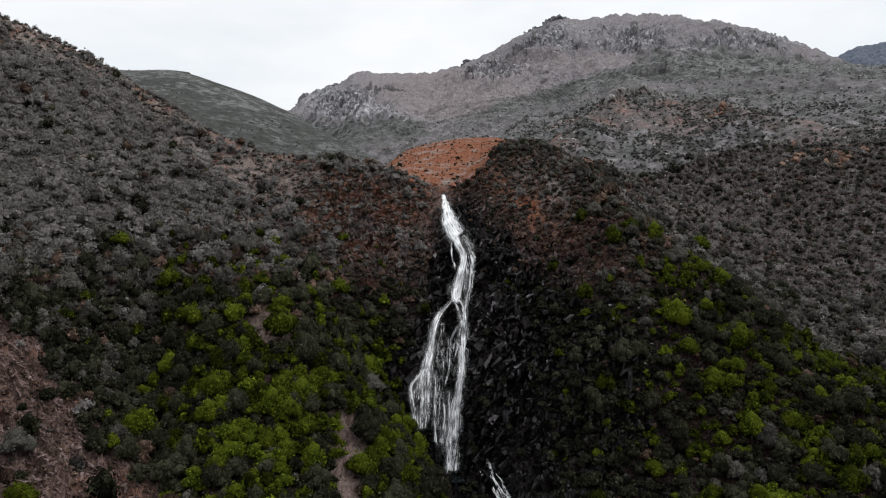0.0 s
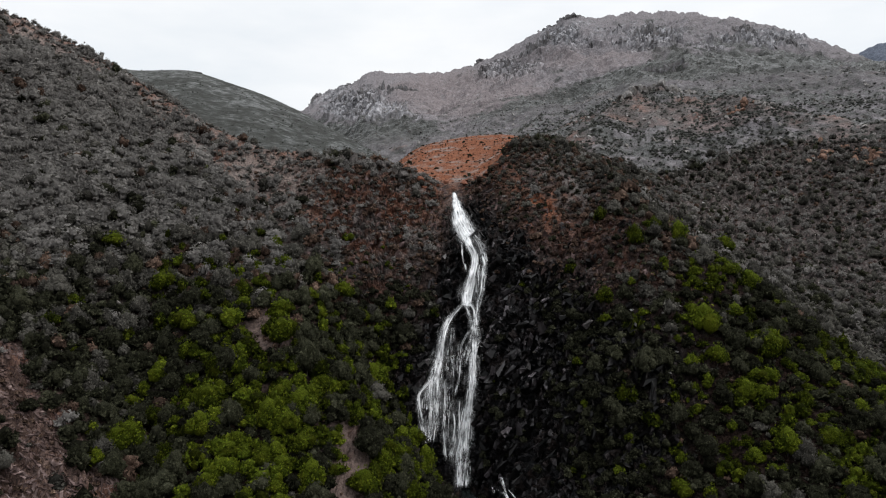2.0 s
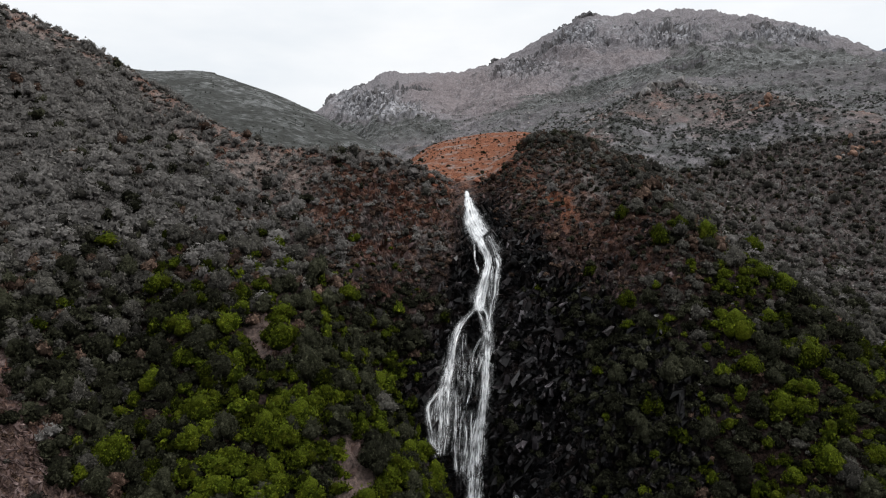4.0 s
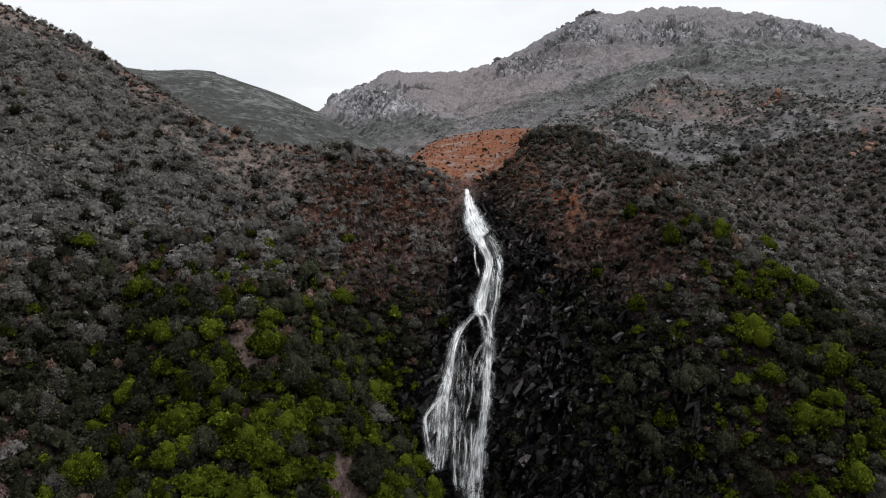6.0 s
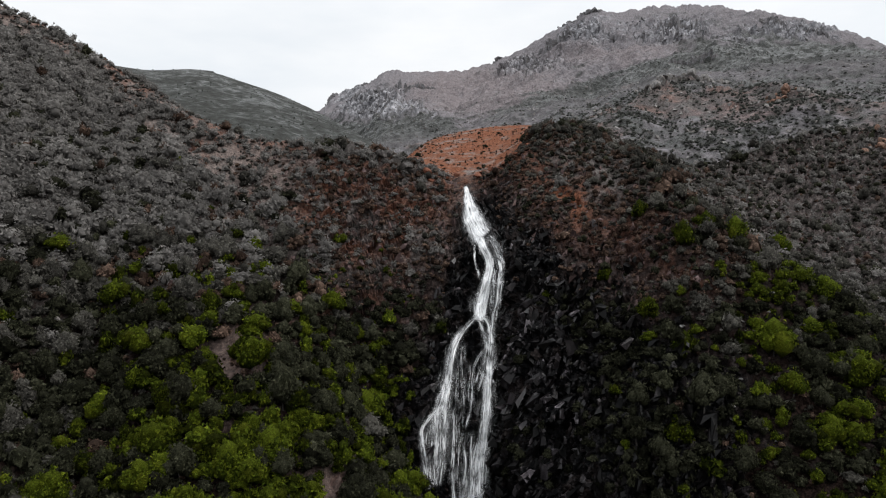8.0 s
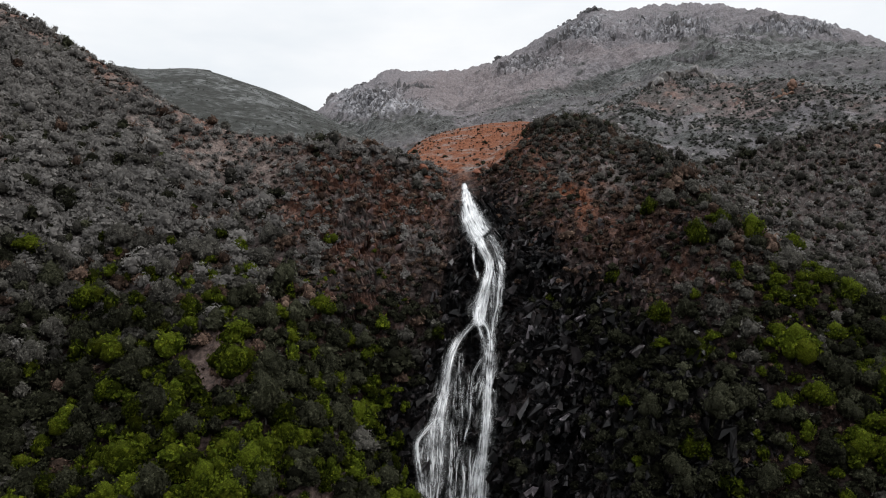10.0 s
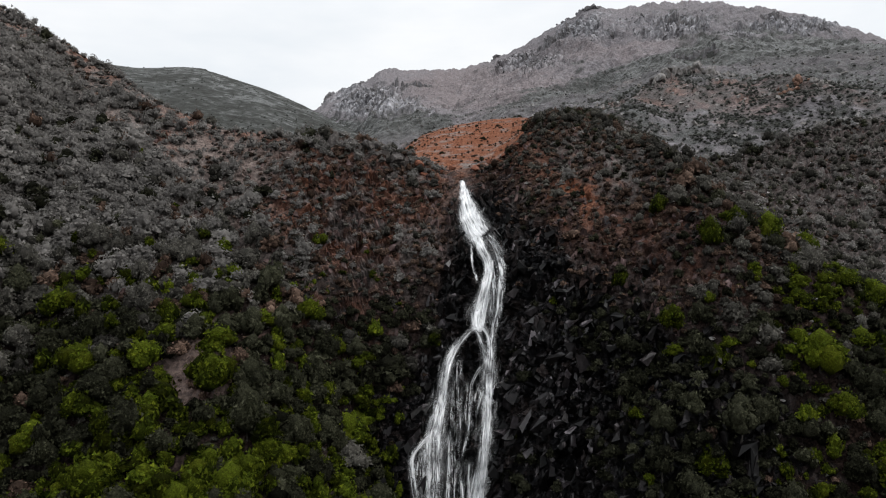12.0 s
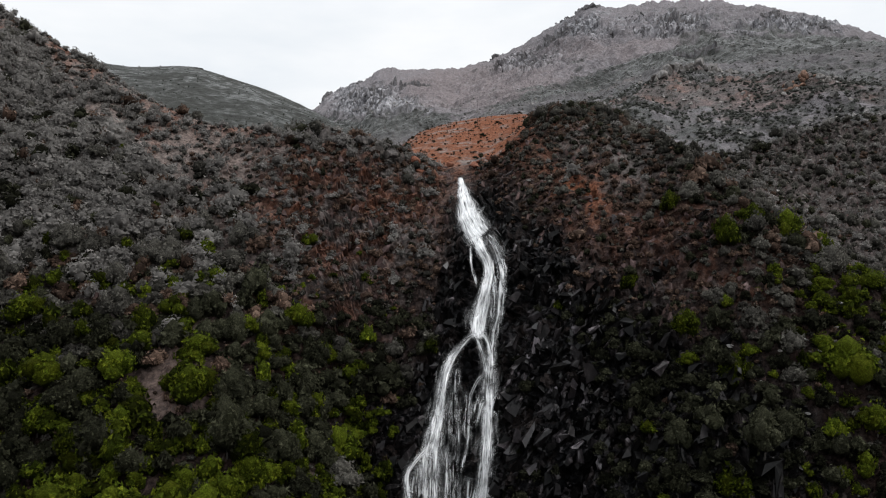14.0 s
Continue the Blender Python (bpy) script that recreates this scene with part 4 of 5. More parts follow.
joined_bushes("grey_heath", "low grey-green heath tufts on the slopes", "heath", olive, TUFTS, LEAF_GREY, 6)

on_field = area * (field_mask > 0.5) * (r_f < 309)
joined_bushes("field_heath", "low russet and grey tufts on the orange earth", "heath", [(*D[i], float(rng.uniform(0.3, 0.9)), float(rng.uniform(0, 1))) for i in rng.choice(len(D), 700, p=on_field / on_field.sum())], TUFTS, LEAF_BROWN, 9)

# separate trees nearest the flight
LEAVES = {"bright": LEAF_BRIGHT, "dark": LEAF_DARK, "grey": LEAF_GREY}
TREE_LABEL = {"bright": "bushy tree with bright yellow-green crown on the slope", "dark": "bushy tree with dark olive crown on the slope",
              "grey": "bushy tree with grey-green crown on the slope"}
models = {}
for kind in LEAVES:
    for k in range(6):
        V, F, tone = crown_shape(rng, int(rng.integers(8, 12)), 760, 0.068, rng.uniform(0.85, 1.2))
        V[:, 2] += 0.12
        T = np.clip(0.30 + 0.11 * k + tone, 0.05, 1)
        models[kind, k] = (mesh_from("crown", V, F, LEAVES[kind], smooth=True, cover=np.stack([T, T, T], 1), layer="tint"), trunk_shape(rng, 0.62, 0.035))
for kind, (x, y, z, w, tint) in trees:
    crown_me, trunk_me = models[kind, int(np.clip(tint * 6 + rng.normal(0, 0.5), 0, 5))]
    tree = tagged(new("tree"), TREE_LABEL[kind], "tree", group="trees on the gorge slopes")
    tree.matrix_world = Matrix.LocRotScale((x, y, z - 0.2 * w), Euler((0, 0, rng.uniform(0, 6.28))), (w, w, w * rng.uniform(0.9, 1.35)))
    part("trunk", trunk_me, tree)
    part("crown", crown_me, tree)

shrub_meshes = []
for k in range(4):
    V, F, tone = FAR_BUSHES[k]
    T = np.clip(0.55 + tone, 0.05, 1)
    shrub_meshes.append(mesh_from("shrub", V, F, LEAF_DARK, cover=np.stack([T, T, T], 1), layer="tint"))

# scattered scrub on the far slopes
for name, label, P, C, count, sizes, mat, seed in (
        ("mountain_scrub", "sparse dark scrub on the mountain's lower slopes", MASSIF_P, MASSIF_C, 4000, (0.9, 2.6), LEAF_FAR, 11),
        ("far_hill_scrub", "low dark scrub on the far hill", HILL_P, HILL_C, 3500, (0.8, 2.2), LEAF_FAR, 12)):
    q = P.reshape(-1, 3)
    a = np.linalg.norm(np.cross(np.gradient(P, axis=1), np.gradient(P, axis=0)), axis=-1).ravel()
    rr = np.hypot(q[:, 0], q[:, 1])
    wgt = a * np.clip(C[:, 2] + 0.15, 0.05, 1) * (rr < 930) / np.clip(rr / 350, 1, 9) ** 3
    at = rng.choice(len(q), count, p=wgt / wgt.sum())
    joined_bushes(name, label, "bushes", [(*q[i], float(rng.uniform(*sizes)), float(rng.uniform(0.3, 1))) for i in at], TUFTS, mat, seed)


q = MASSIF_P.reshape(-1, 3)
rr, qa = np.hypot(q[:, 0], q[:, 1]), np.degrees(np.arctan2(q[:, 0], q[:, 1]))
wgt = np.linalg.norm(np.cross(np.gradient(MASSIF_P, axis=1), np.gradient(MASSIF_P, axis=0)), axis=-1).ravel()
wgt = wgt * (rr > 275) * (rr < 600) * (qa > 5) * (qa < 40) * np.clip(0.38 + fbm(q * 0.025, 4, 0.6, 71) * 2.0, 0.08, 1) / np.clip(rr / 350, 1, 9) ** 2
at = rng.choice(len(q), 9000, p=wgt / wgt.sum())
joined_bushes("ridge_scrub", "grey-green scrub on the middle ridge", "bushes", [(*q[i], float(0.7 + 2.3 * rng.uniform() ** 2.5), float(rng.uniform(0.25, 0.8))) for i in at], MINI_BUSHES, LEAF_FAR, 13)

# ---------------------------------------------------------------- loose and broken rock
def block_shape(g):
    """An angular block: a box with worn, uneven corners and one sheared end."""
    V = np.array([[x, y, z] for x in (-1, 1) for y in (-1, 1) for z in (-1, 1)], dtype=float) * 0.5
    V += g.uniform(-0.27, 0.27, V.shape)
    V[V[:, 2] > 0, :2] *= g.uniform(0.5, 0.95)
    V[:, 0] += V[:, 2] * g.uniform(-0.5, 0.5)
    F = np.array([[0, 1, 3, 2], [4, 6, 7, 5], [0, 4, 5, 1], [2, 3, 7, 6], [0, 2, 6, 4], [1, 5, 7, 3]])
    return V, F


BLOCKS = [block_shape(rng) for _ in range(16)]


def block_pose(g, p, size, slab, lean=32.0, loose=1.0, thin=(0.18, 0.5)):
    """Blades and slabs that lie with the rock's dip."""
    turn = Euler((radians(g.normal(0, 24 * loose)), radians(lean + g.normal(0, 26 * loose)), radians(g.normal(0, 40 * loose))))
    return Matrix.LocRotScale(Vector(p), turn, Vector((size * g.uniform(*thin), size * g.uniform(0.4, 0.8), size * slab * g.uniform(0.8, 1.8))))


def joined_blocks(name, label, places, mat, seed, slab=1.2, lean=32.0, loose=1.0, thin=(0.18, 0.5)):
    g = np.random.default_rng(seed)
    Vs, Fs, count = [], [], 0
    for p, size in places:
        V, F = BLOCKS[int(g.integers(len(BLOCKS)))]
        m = np.array(block_pose(g, p, size, slab, lean, loose, thin))
        Vs.append(V @ m[:3, :3].T + m[:3, 3])
        Fs.append(F + count)
        count += len(V)
    me = mesh_from(name, np.concatenate(Vs), np.concatenate(Fs), mat)
    return tagged(new(name, me), label, "rocks", kind="stuff")


inward = normals_of(NEAR_D).reshape(-1, 3)


def chosen(weights, count, low, high, power=2.2, sink=0.1):
    at = rng.choice(len(D), count, p=weights / weights.sum())
    out = []
    for i in at:
        size = float(low + (high - low) * rng.uniform() ** power)
        size = min(size, 1.3) if channel[i] > 0.5 or D[i][2] > 56 else size
        out.append((D[i] - inward[i] * size * (sink + 0.25 * channel[i]), size))
    return out


seen = (np.abs(az_f) < 40) & (r_f > 105) & (r_f < crest_r + 3)
cliff_blocks = chosen(area * seen * np.clip(wetness, 0.0, 1) ** 1.5 + 1e-9, 9000, 0.32, 2.0, 2.8, 0.45)
by_fall = [k for k, (p, size) in enumerate(cliff_blocks) if size > 0.75 and abs(math.degrees(math.atan2(p[0], p[1])) - 1) < 6.5 and 8 < p[2] < 60][:300]
taken = set(by_fall)
lit_blocks, shaded = [], []


def in_channel(a, h):
    """Whether the falling water runs over this bearing and height."""
    mid = np.interp(h, [0, 15, 27, 36, 44, 52, 60, 74], [-0.8, -1.0, -0.6, 0.0, 0.7, 1.5, 0.9, -0.3])
    half = np.interp(h, [0, 15, 27, 36, 44, 52, 60, 74], [1.8, 2.0, 2.0, 1.5, 1.0, 1.2, 1.0, 0.5])
    return abs(a - mid) < half + 0.15


for k, (q, size) in enumerate(cliff_blocks):
    if k in taken:
        continue
    a, h = math.degrees(math.atan2(q[0], q[1])), q[2]
    # zones whose slabs take the lit, paler rock colour
    bare = 1.2 * math.exp(-((a - 4.4) / 2.6) ** 2 - ((h - 37) / 16) ** 2) + 0.8 * math.exp(-((a + 2.6) / 1.5) ** 2 - ((h - 36) / 8) ** 2) + 0.6 * math.exp(-((a - 0.3) / 1.0) ** 2 - ((h - 33) / 6) ** 2) + 0.5 * math.exp(-((a - 7.6) / 0.8) ** 2 - ((h - 29) / 4) ** 2)
    if size > 0.5 and in_channel(a, h):
        continue
    (lit_blocks if rng.uniform() < bare else shaded).append((q, size))
joined_blocks("cliff_rock", "broken wet black rock blades of the cliff", shaded, ROCK_WET, 21, 0.9, 28.0, 0.7, (0.35, 0.9))
joined_blocks("lit_wet_rock", "grey wet rock slabs beside the waterfall, coloured paler as lit", lit_blocks, ROCK_LIT, 25, 0.9, 32.0, 0.6, (0.35, 0.9))
single = [mesh_from("rock", V, F, ROCK_WET if n % 3 else ROCK_LIT) for n, (V, F) in enumerate(BLOCKS)]
for k in by_fall:
    p, size = cliff_blocks[k]
    part("rock", single[k % len(single)], ground).matrix_world = block_pose(rng, p, size, 1.0, 30.0, 0.6, (0.3, 0.8))
joined_blocks("brown_rock", "purple-brown broken rock among heath", chosen(area * seen * (np.clip(heath + 0.4 * cover[:, 0] - 0.8 * wetness - 0.5 * scree, 0.0, 1)) + 1e-9, 5200, 0.35, 1.7), ROCK_BROWN, 22, 0.7, 26.0, 0.8, (0.3, 0.8))
left_edge = area * seen * ramp01(r_f - crest_r, -46, -14) * ramp01(-az_f, 9, 13) + 1e-9
joined_blocks("ridge_stones", "grey stones along the open edge of the slope", chosen(left_edge, 2000, 0.3, 1.8, 2.5), ROCK_GREY, 24, 0.8, 20.0)
joined_blocks("scree", "grey-brown slabby scree on the bare slope", chosen(area * seen * scree + 1e-9, 9500, 0.2, 0.95, 1.7, 0.05), ROCK_SCREE, 23, 1.3, -50.0)

# ---------------------------------------------------------------- named rocks
def boulder_mesh(g, mat):
    """A faceted boulder about one unit across: a ball broken along a dozen planes."""
    bm = bmesh.new()
    bmesh.ops.create_icosphere(bm, subdivisions=3, radius=0.62)
    for k in range(13):
        n = Vector(g.normal(size=3)).normalized()
        d = g.uniform(0.26, 0.46)
        for v in bm.verts:
            over = v.co.dot(n) - d
            if over > 0:
                v.co -= n * over
    for v in bm.verts:
        v.co += Vector(g.normal(0, 0.012, 3))
    me = bpy.data.meshes.new("boulder")
    bm.to_mesh(me)
    bm.free()
    me.materials.append(mat)
    return me


def on_ground(az, r):
    """Height of the near ground at this bearing and range."""
    col = int(np.argmin(np.abs(NEAR_AZ - az)))
    q = NEAR_D[:, col]
    return q[int(np.argmin(np.abs(np.hypot(q[:, 0], q[:, 1]) - r)))]


grey_boulders = [boulder_mesh(rng, ROCK_GREY) for _ in range(5)]
red_boulders = [boulder_mesh(rng, ROCK_RED) for _ in range(4)]
ochre_boulders = [boulder_mesh(rng, ROCK_OCHRE) for _ in range(4)]
pale_boulders = [boulder_mesh(rng, ROCK_PALE) for _ in range(4)]


def boulder(p, size, meshes, label, group, tall=1.0, sink=0.2):
    ob = new("boulder", meshes[int(rng.integers(len(meshes)))])
    sx, sy, sz = size * rng.uniform(0.8, 1.25), size * rng.uniform(0.7, 1.1), size * tall * rng.uniform(0.8, 1.2)
    ob.matrix_world = Matrix.LocRotScale(Vector(p) + Vector((0, 0, sz * (0.5 - sink))), Euler((rng.normal(0, 0.2), rng.normal(0, 0.2), rng.uniform(0, 6.3))), Vector((sx, sy, sz)))
    return tagged(ob, label, "boulder", group)


# the grey crest west of the fall
for k in range(20):
    az = -9.6 + 5.6 * k / 19 + rng.normal(0, 0.1)
    boulder(on_ground(az, 197 + rng.uniform(-2.5, 1)), rng.uniform(1.2, 2.8), grey_boulders, "grey lichened boulder on the crest beside the fall", "crest boulders", rng.uniform(0.7, 1.3))
boulder(on_ground(-8.5, 196.5), 2.6, grey_boulders, "tall upright grey standing rock on the crest", "crest boulders", 1.7)
boulder(on_ground(-4.6, 195.5), 3.6, grey_boulders, "large pale grey boulder at the edge of the orange earth", "crest boulders", 0.8)
# rust-red ledges at the lip
for k, (az, r, size) in enumerate(((-3.1, 197, 3.2), (-3.0, 198, 2.6), (-2.6, 196, 2.2), (-0.9, 203, 2.2), (0.6, 203, 2.8), (1.6, 204, 3.0), (2.6, 204, 2.6), (3.4, 203, 2.4), (0.9, 206, 2.0), (1.2, 203, 2.2), (2.1, 202, 2.4), (3.0, 206, 2.2), (-1.6, 201, 1.8), (-2.2, 199, 2.0), (4.2, 205, 2.4))):
    boulder(on_ground(az, r), size, red_boulders, "flat rust-red rock ledge above the fall", "red ledges", 0.55, 0.0)
# pale outcrops on the east slope
for az, r, n in ((19.2, 164, 3), (18.3, 159.4, 4), (16.8, 153, 3), (20.5, 160, 3), (15.3, 156, 4), (13.7, 153, 4), (18.4, 151.5, 4), (14.9, 148.5, 3), (16.9, 148.3, 4)):
    for k in range(n):
        boulder(on_ground(az + rng.normal(0, 0.35), r + rng.normal(0, 2)), rng.uniform(0.4, 1.2), pale_boulders, "pale broken rock slab among the bushes", "pale outcrops", rng.uniform(0.2, 0.5), 0.1)
for az, r in ((-16.9, 185), (-15.0, 188), (-15.2, 187), (-14.7, 188.5), (-24.5, 150), (-26, 160), (-30, 175), (-12.5, 152)):
    boulder(on_ground(az, r), rng.uniform(0.9, 1.7), pale_boulders, "small pale rock in the scrub", "pale rocks in the scrub", 0.7, 0.1)


def massif_at(az, r):
    azs = np.linspace(-16, 48, 600)
    q = MASSIF_P[:, int(np.argmin(np.abs(azs - az)))]
    return q[int(np.argmin(np.abs(np.hypot(q[:, 0], q[:, 1]) - r)))]


# rocks along the middle ridge
for k in range(40):
    az = 13.2 + 6.0 * k / 39 + rng.normal(0, 0.15)
    boulder(massif_at(az, 480 + 11 * (az - 13.2) + rng.uniform(-10, 4)), rng.uniform(2.2, 6.0), pale_boulders if k % 3 else grey_boulders, "grey crag block on the middle ridge", "ridge blocks", rng.uniform(0.8, 1.4))
for k in range(16):
    boulder(massif_at(22.6 + rng.normal(0, 0.7), 420 + rng.normal(0, 7)), rng.uniform(2.0, 4.5), ochre_boulders if k % 3 else pale_boulders, "ochre rock block of the ridge pinnacle", "pinnacle blocks", rng.uniform(0.8, 1.2))
boulder(massif_at(22.8, 421), 4.2, ochre_boulders, "upright ochre rock pinnacle on the ridge", "pinnacle blocks", 1.3)
for k in range(60):
    boulder(on_ground(29.6 + rng.normal(0, 1.4), 346 + rng.normal(0, 6)), 1.2 + 3.2 * rng.uniform() ** 2, ochre_boulders if k % 4 else grey_boulders, "rust-orange crag block above the east slope", "orange crag blocks", rng.uniform(0.8, 1.3))


def scattered(P, C, weights, count, low, high, power=3.0):
    q = P.reshape(-1, 3)
    a = np.linalg.norm(np.cross(np.gradient(P, axis=1), np.gradient(P, axis=0)), axis=-1).ravel()
    w = a * weights(q, C)
    at = rng.choice(len(q), count, p=w / w.sum())
    return [(q[i], float(low + (high - low) * rng.uniform() ** power)) for i in at]


def crag_weight(q, C):
    r = np.hypot(q[:, 0], q[:, 1])
    crest = np.repeat(MASSIF_P[..., 2].max(0)[None], MASSIF_P.shape[0], 0).ravel()
    return (C[:, 0] ** 2) * (r > 900) * (q[:, 2] < crest - 60 - 70 * ramp01(np.degrees(np.arctan2(q[:, 0], q[:, 1])), 16, 22))


def talus_weight(q, C):
    r = np.hypot(q[:, 0], q[:, 1])
    return np.clip(0.25 + C[:, 0], 0, 1) * (r < 900) / np.clip(r / 350, 1, 9) ** 2


joined_blocks("mountain_crag", "grey crags and broken rock of the upper mountain", scattered(MASSIF_P, MASSIF_C, crag_weight, 2600, 2.5, 8.0), ROCK_CRAG, 31, 0.7, 24.0)
joined_blocks("mountain_talus", "pale stones strewn over the mountain's lower slopes", scattered(MASSIF_P, MASSIF_C, talus_weight, 6500, 0.7, 4.0), ROCK_PALE, 32, 0.4, 10.0, 1.0, (0.4, 0.9))
east = area * (np.abs(az_f - 24) < 14) * (r_f > 205) * (r_f < 372) + 1e-9
joined_blocks("slope_stones", "pale stones strewn over the east slope", chosen(east, 2600, 0.4, 2.2, 2.5), ROCK_PALE, 33, 0.4, 10.0, 1.0, (0.4, 0.9))


def cliff_band(az0, az1, r, count, tall, label):
    """A band of upright rock columns across the mountain's face."""
    band = tagged(new("crag_band"), label, "cliff")
    V0, F0 = BLOCKS[0]
    for k in range(count):
        az = az0 + (az1 - az0) * (k + rng.uniform(-0.3, 0.3)) / max(1, count - 1)
        p = massif_at(az, r + rng.normal(0, 6))
        V, F = BLOCKS[int(rng.integers(len(BLOCKS)))]
        wide = r * math.radians(abs(az1 - az0)) / count
        m = np.array(Matrix.LocRotScale(Vector(p), Euler((rng.normal(0, 0.06), rng.normal(0, 0.06), rng.uniform(0, 3))), Vector((wide * rng.uniform(1.4, 2.4), wide * rng.uniform(1.2, 2.0), tall * rng.uniform(0.4, 0.8)))))
        part("column", mesh_from("column", V @ m[:3, :3].T + m[:3, 3], F, ROCK_CRAG), band)


cliff_band(14.6, 17.4, 1240, 26, 34, "dark grey columnar cliff high on the mountain")
cliff_band(22.0, 26.5, 1420, 34, 20, "long grey rock band under the mountain's east shoulder")
cliff_band(4.0, 8.2, 1420, 30, 30, "grey broken cliff below the mountain's north shoulder")
cliff_band(15.4, 18.6, 800, 22, 12, "low grey outcrop on the mountain's middle slope")
cliff_band(-10.6, -8.0, 1320, 18, 16, "pale slabby cliff of the western knob")
cliff_band(-6.8, -3.6, 1250, 24, 26, "pale slabby cliff below the western knob")

# weathered knobs along the mountain's skyline, in clusters
CREST_AZ = np.linspace(-16, 48, 600)
crag_boulders = [boulder_mesh(rng, ROCK_CRAG) for _ in range(6)]
for az0, spread_az, count, largest in ((-12.2, 0.4, 12, 22), (-9.4, 0.45, 10, 16), (1.7, 0.3, 12, 22), (7.6, 0.7, 8, 13), (9.5, 0.5, 22, 27)):
    for k in range(count):
        az = az0 + rng.normal(0, spread_az)
        q = MASSIF_P[:, int(np.argmin(np.abs(CREST_AZ - az)))]
        rise = (q[:, 2] - 60) / np.hypot(q[:, 0], q[:, 1])
        near_mid = math.exp(-((az - az0) / spread_az) ** 2)
        size = largest * (0.35 + 0.65 * near_mid) * rng.uniform(0.7, 1.0)
        boulder(q[int(np.argmax(rise))] - np.array([0, 0, size * 0.10]), size, crag_boulders, "weathered grey rock knob on the mountain's skyline", "skyline knobs", rng.uniform(0.5, 0.8), 0.48)

# dark shrubs on the orange earth
field_spots = rng.choice(len(D), 80, p=(area * (field_mask > 0.8) * (r_f < 309)) / (area * (field_mask > 0.8) * (r_f < 309)).sum())
for i in field_spots:
    w = float(0.5 + 1.6 * rng.uniform() ** 2)
    shrub = tagged(new("shrub", shrub_meshes[int(rng.integers(4))]), "small dark shrub on the orange earth", "shrub", "shrubs on the orange earth")
    shrub.matrix_world = Matrix.LocRotScale(Vector(D[i]) - Vector((0, 0, 0.1)), Euler((0, 0, rng.uniform(0, 6))), Vector((w, w, w * rng.uniform(0.7, 1.1))))


# ---------------------------------------------------------------- the waterfall
def cliff_point(az, z, lift=0.5):
    """The cliff's face at this bearing and height, a little in front of it."""
    col = int(np.argmin(np.abs(NEAR_AZ - az)))
    best = None
    for c in range(col - 3, col + 4):
        q = NEAR_D[:, c]
        r = np.hypot(q[:, 0], q[:, 1])
        ok = np.nonzero((q[:, 2] >= z) & (r > 150))[0]
        if len(ok):
            best = r[ok[0]] if best is None else min(best, r[ok[0]])
    best = (best or 160) - lift
    return Vector((best * math.sin(radians(az)), best * math.cos(radians(az)), z))


def length_at(pts):
    return np.concatenate([[0], np.cumsum(np.linalg.norm(np.diff(pts, axis=0), axis=1))])


waterfall = tagged(new("waterfall"), "tall white waterfall in several strands down a black cliff", "waterfall")


def fall_sheet(name, line, dense, lift=0.9, seed=0, fade=(1.2, 1.2), grow=1.7):
    """A sheet of falling water. line: (bearing, height, width) down the cliff; dense: how solid; fade: metres over which its ends thin out."""
    line = np.array(line, dtype=float)
    knots = np.arange(len(line))
    n = max(20, int(abs(line[0, 1] - line[-1, 1]) * 2.2) + 8 * len(line) // 3)
    t = np.linspace(0, len(line) - 1, n)
    az, z, w = (np.interp(t, knots, line[:, k]) for k in range(3))
    az, z, w = (softened(a, n / len(line) * 0.30, 0) for a in (az, z, w))
    pts = np.array([cliff_point(a, b, lift) for a, b in zip(az, z)])
    pts[:, :2] = np.stack([softened(pts[:, k], 3.0, 0) for k in (0, 1)], 1)
    across = 15
    s = np.linspace(-1, 1, across)
    run = length_at(pts)
    ragged = 1 + 0.14 * fbm(np.stack([run * 0.6, 0 * t + 3.1 * seed, 0 * t], 1), 3, 0.6)
    sway = 0.05 * w * fbm(np.stack([run * 0.4, 0 * t + seed, 0 * t + 7], 1), 3, 0.6)
    tangent = np.gradient(pts, axis=0)
    side = np.stack([-tangent[:, 2], 0 * t, tangent[:, 0]], 1)
    side /= np.linalg.norm(side, axis=1, keepdims=True)
    side[side[:, 0] < 0] *= -1
    V = pts[:, None] + side[:, None] * ((s[None] * (w * grow * ragged)[:, None] * 0.5 + sway[:, None])[..., None])
    V[:, :, 1] += (s ** 2)[None] * w[:, None] * 0.12
    uv = np.stack([s[None] * w[:, None] * grow * 0.5 + seed * 3.7, np.repeat(run[:, None], across, 1)], -1).reshape(-1, 2)
    rim = np.clip((1 - np.abs(s)) / 0.85, 0, 1)
    ends = np.clip(run / max(fade[0], 1e-3), 0, 1) * np.clip((run[-1] - run) / max(fade[1], 1e-3), 0, 1)
    soft = (rim * rim * (3 - 2 * rim))[None] * ends[:, None]
    d = np.full(V.shape[:2], float(dense))
    cov = np.stack([d.ravel(), soft.ravel(), 0 * d.ravel()], 1)
    me = mesh_from(name, V.reshape(-1, 3), grid_faces(n, across), WATER, smooth=True, cover=cov, layer="tint", uv=uv)
    return part(name, me, waterfall)


UPPER = [(-0.30, 73.4, 0.6), (-0.16, 71.1, 1.4), (0.0, 69.1, 2.0), (0.08, 67.4, 2.5), (0.15, 66.6, 3.3), (0.32, 64.5, 3.7), (0.52, 62.5, 4.2), (0.85, 61.1, 4.2), (1.1, 60.2, 3.6)]
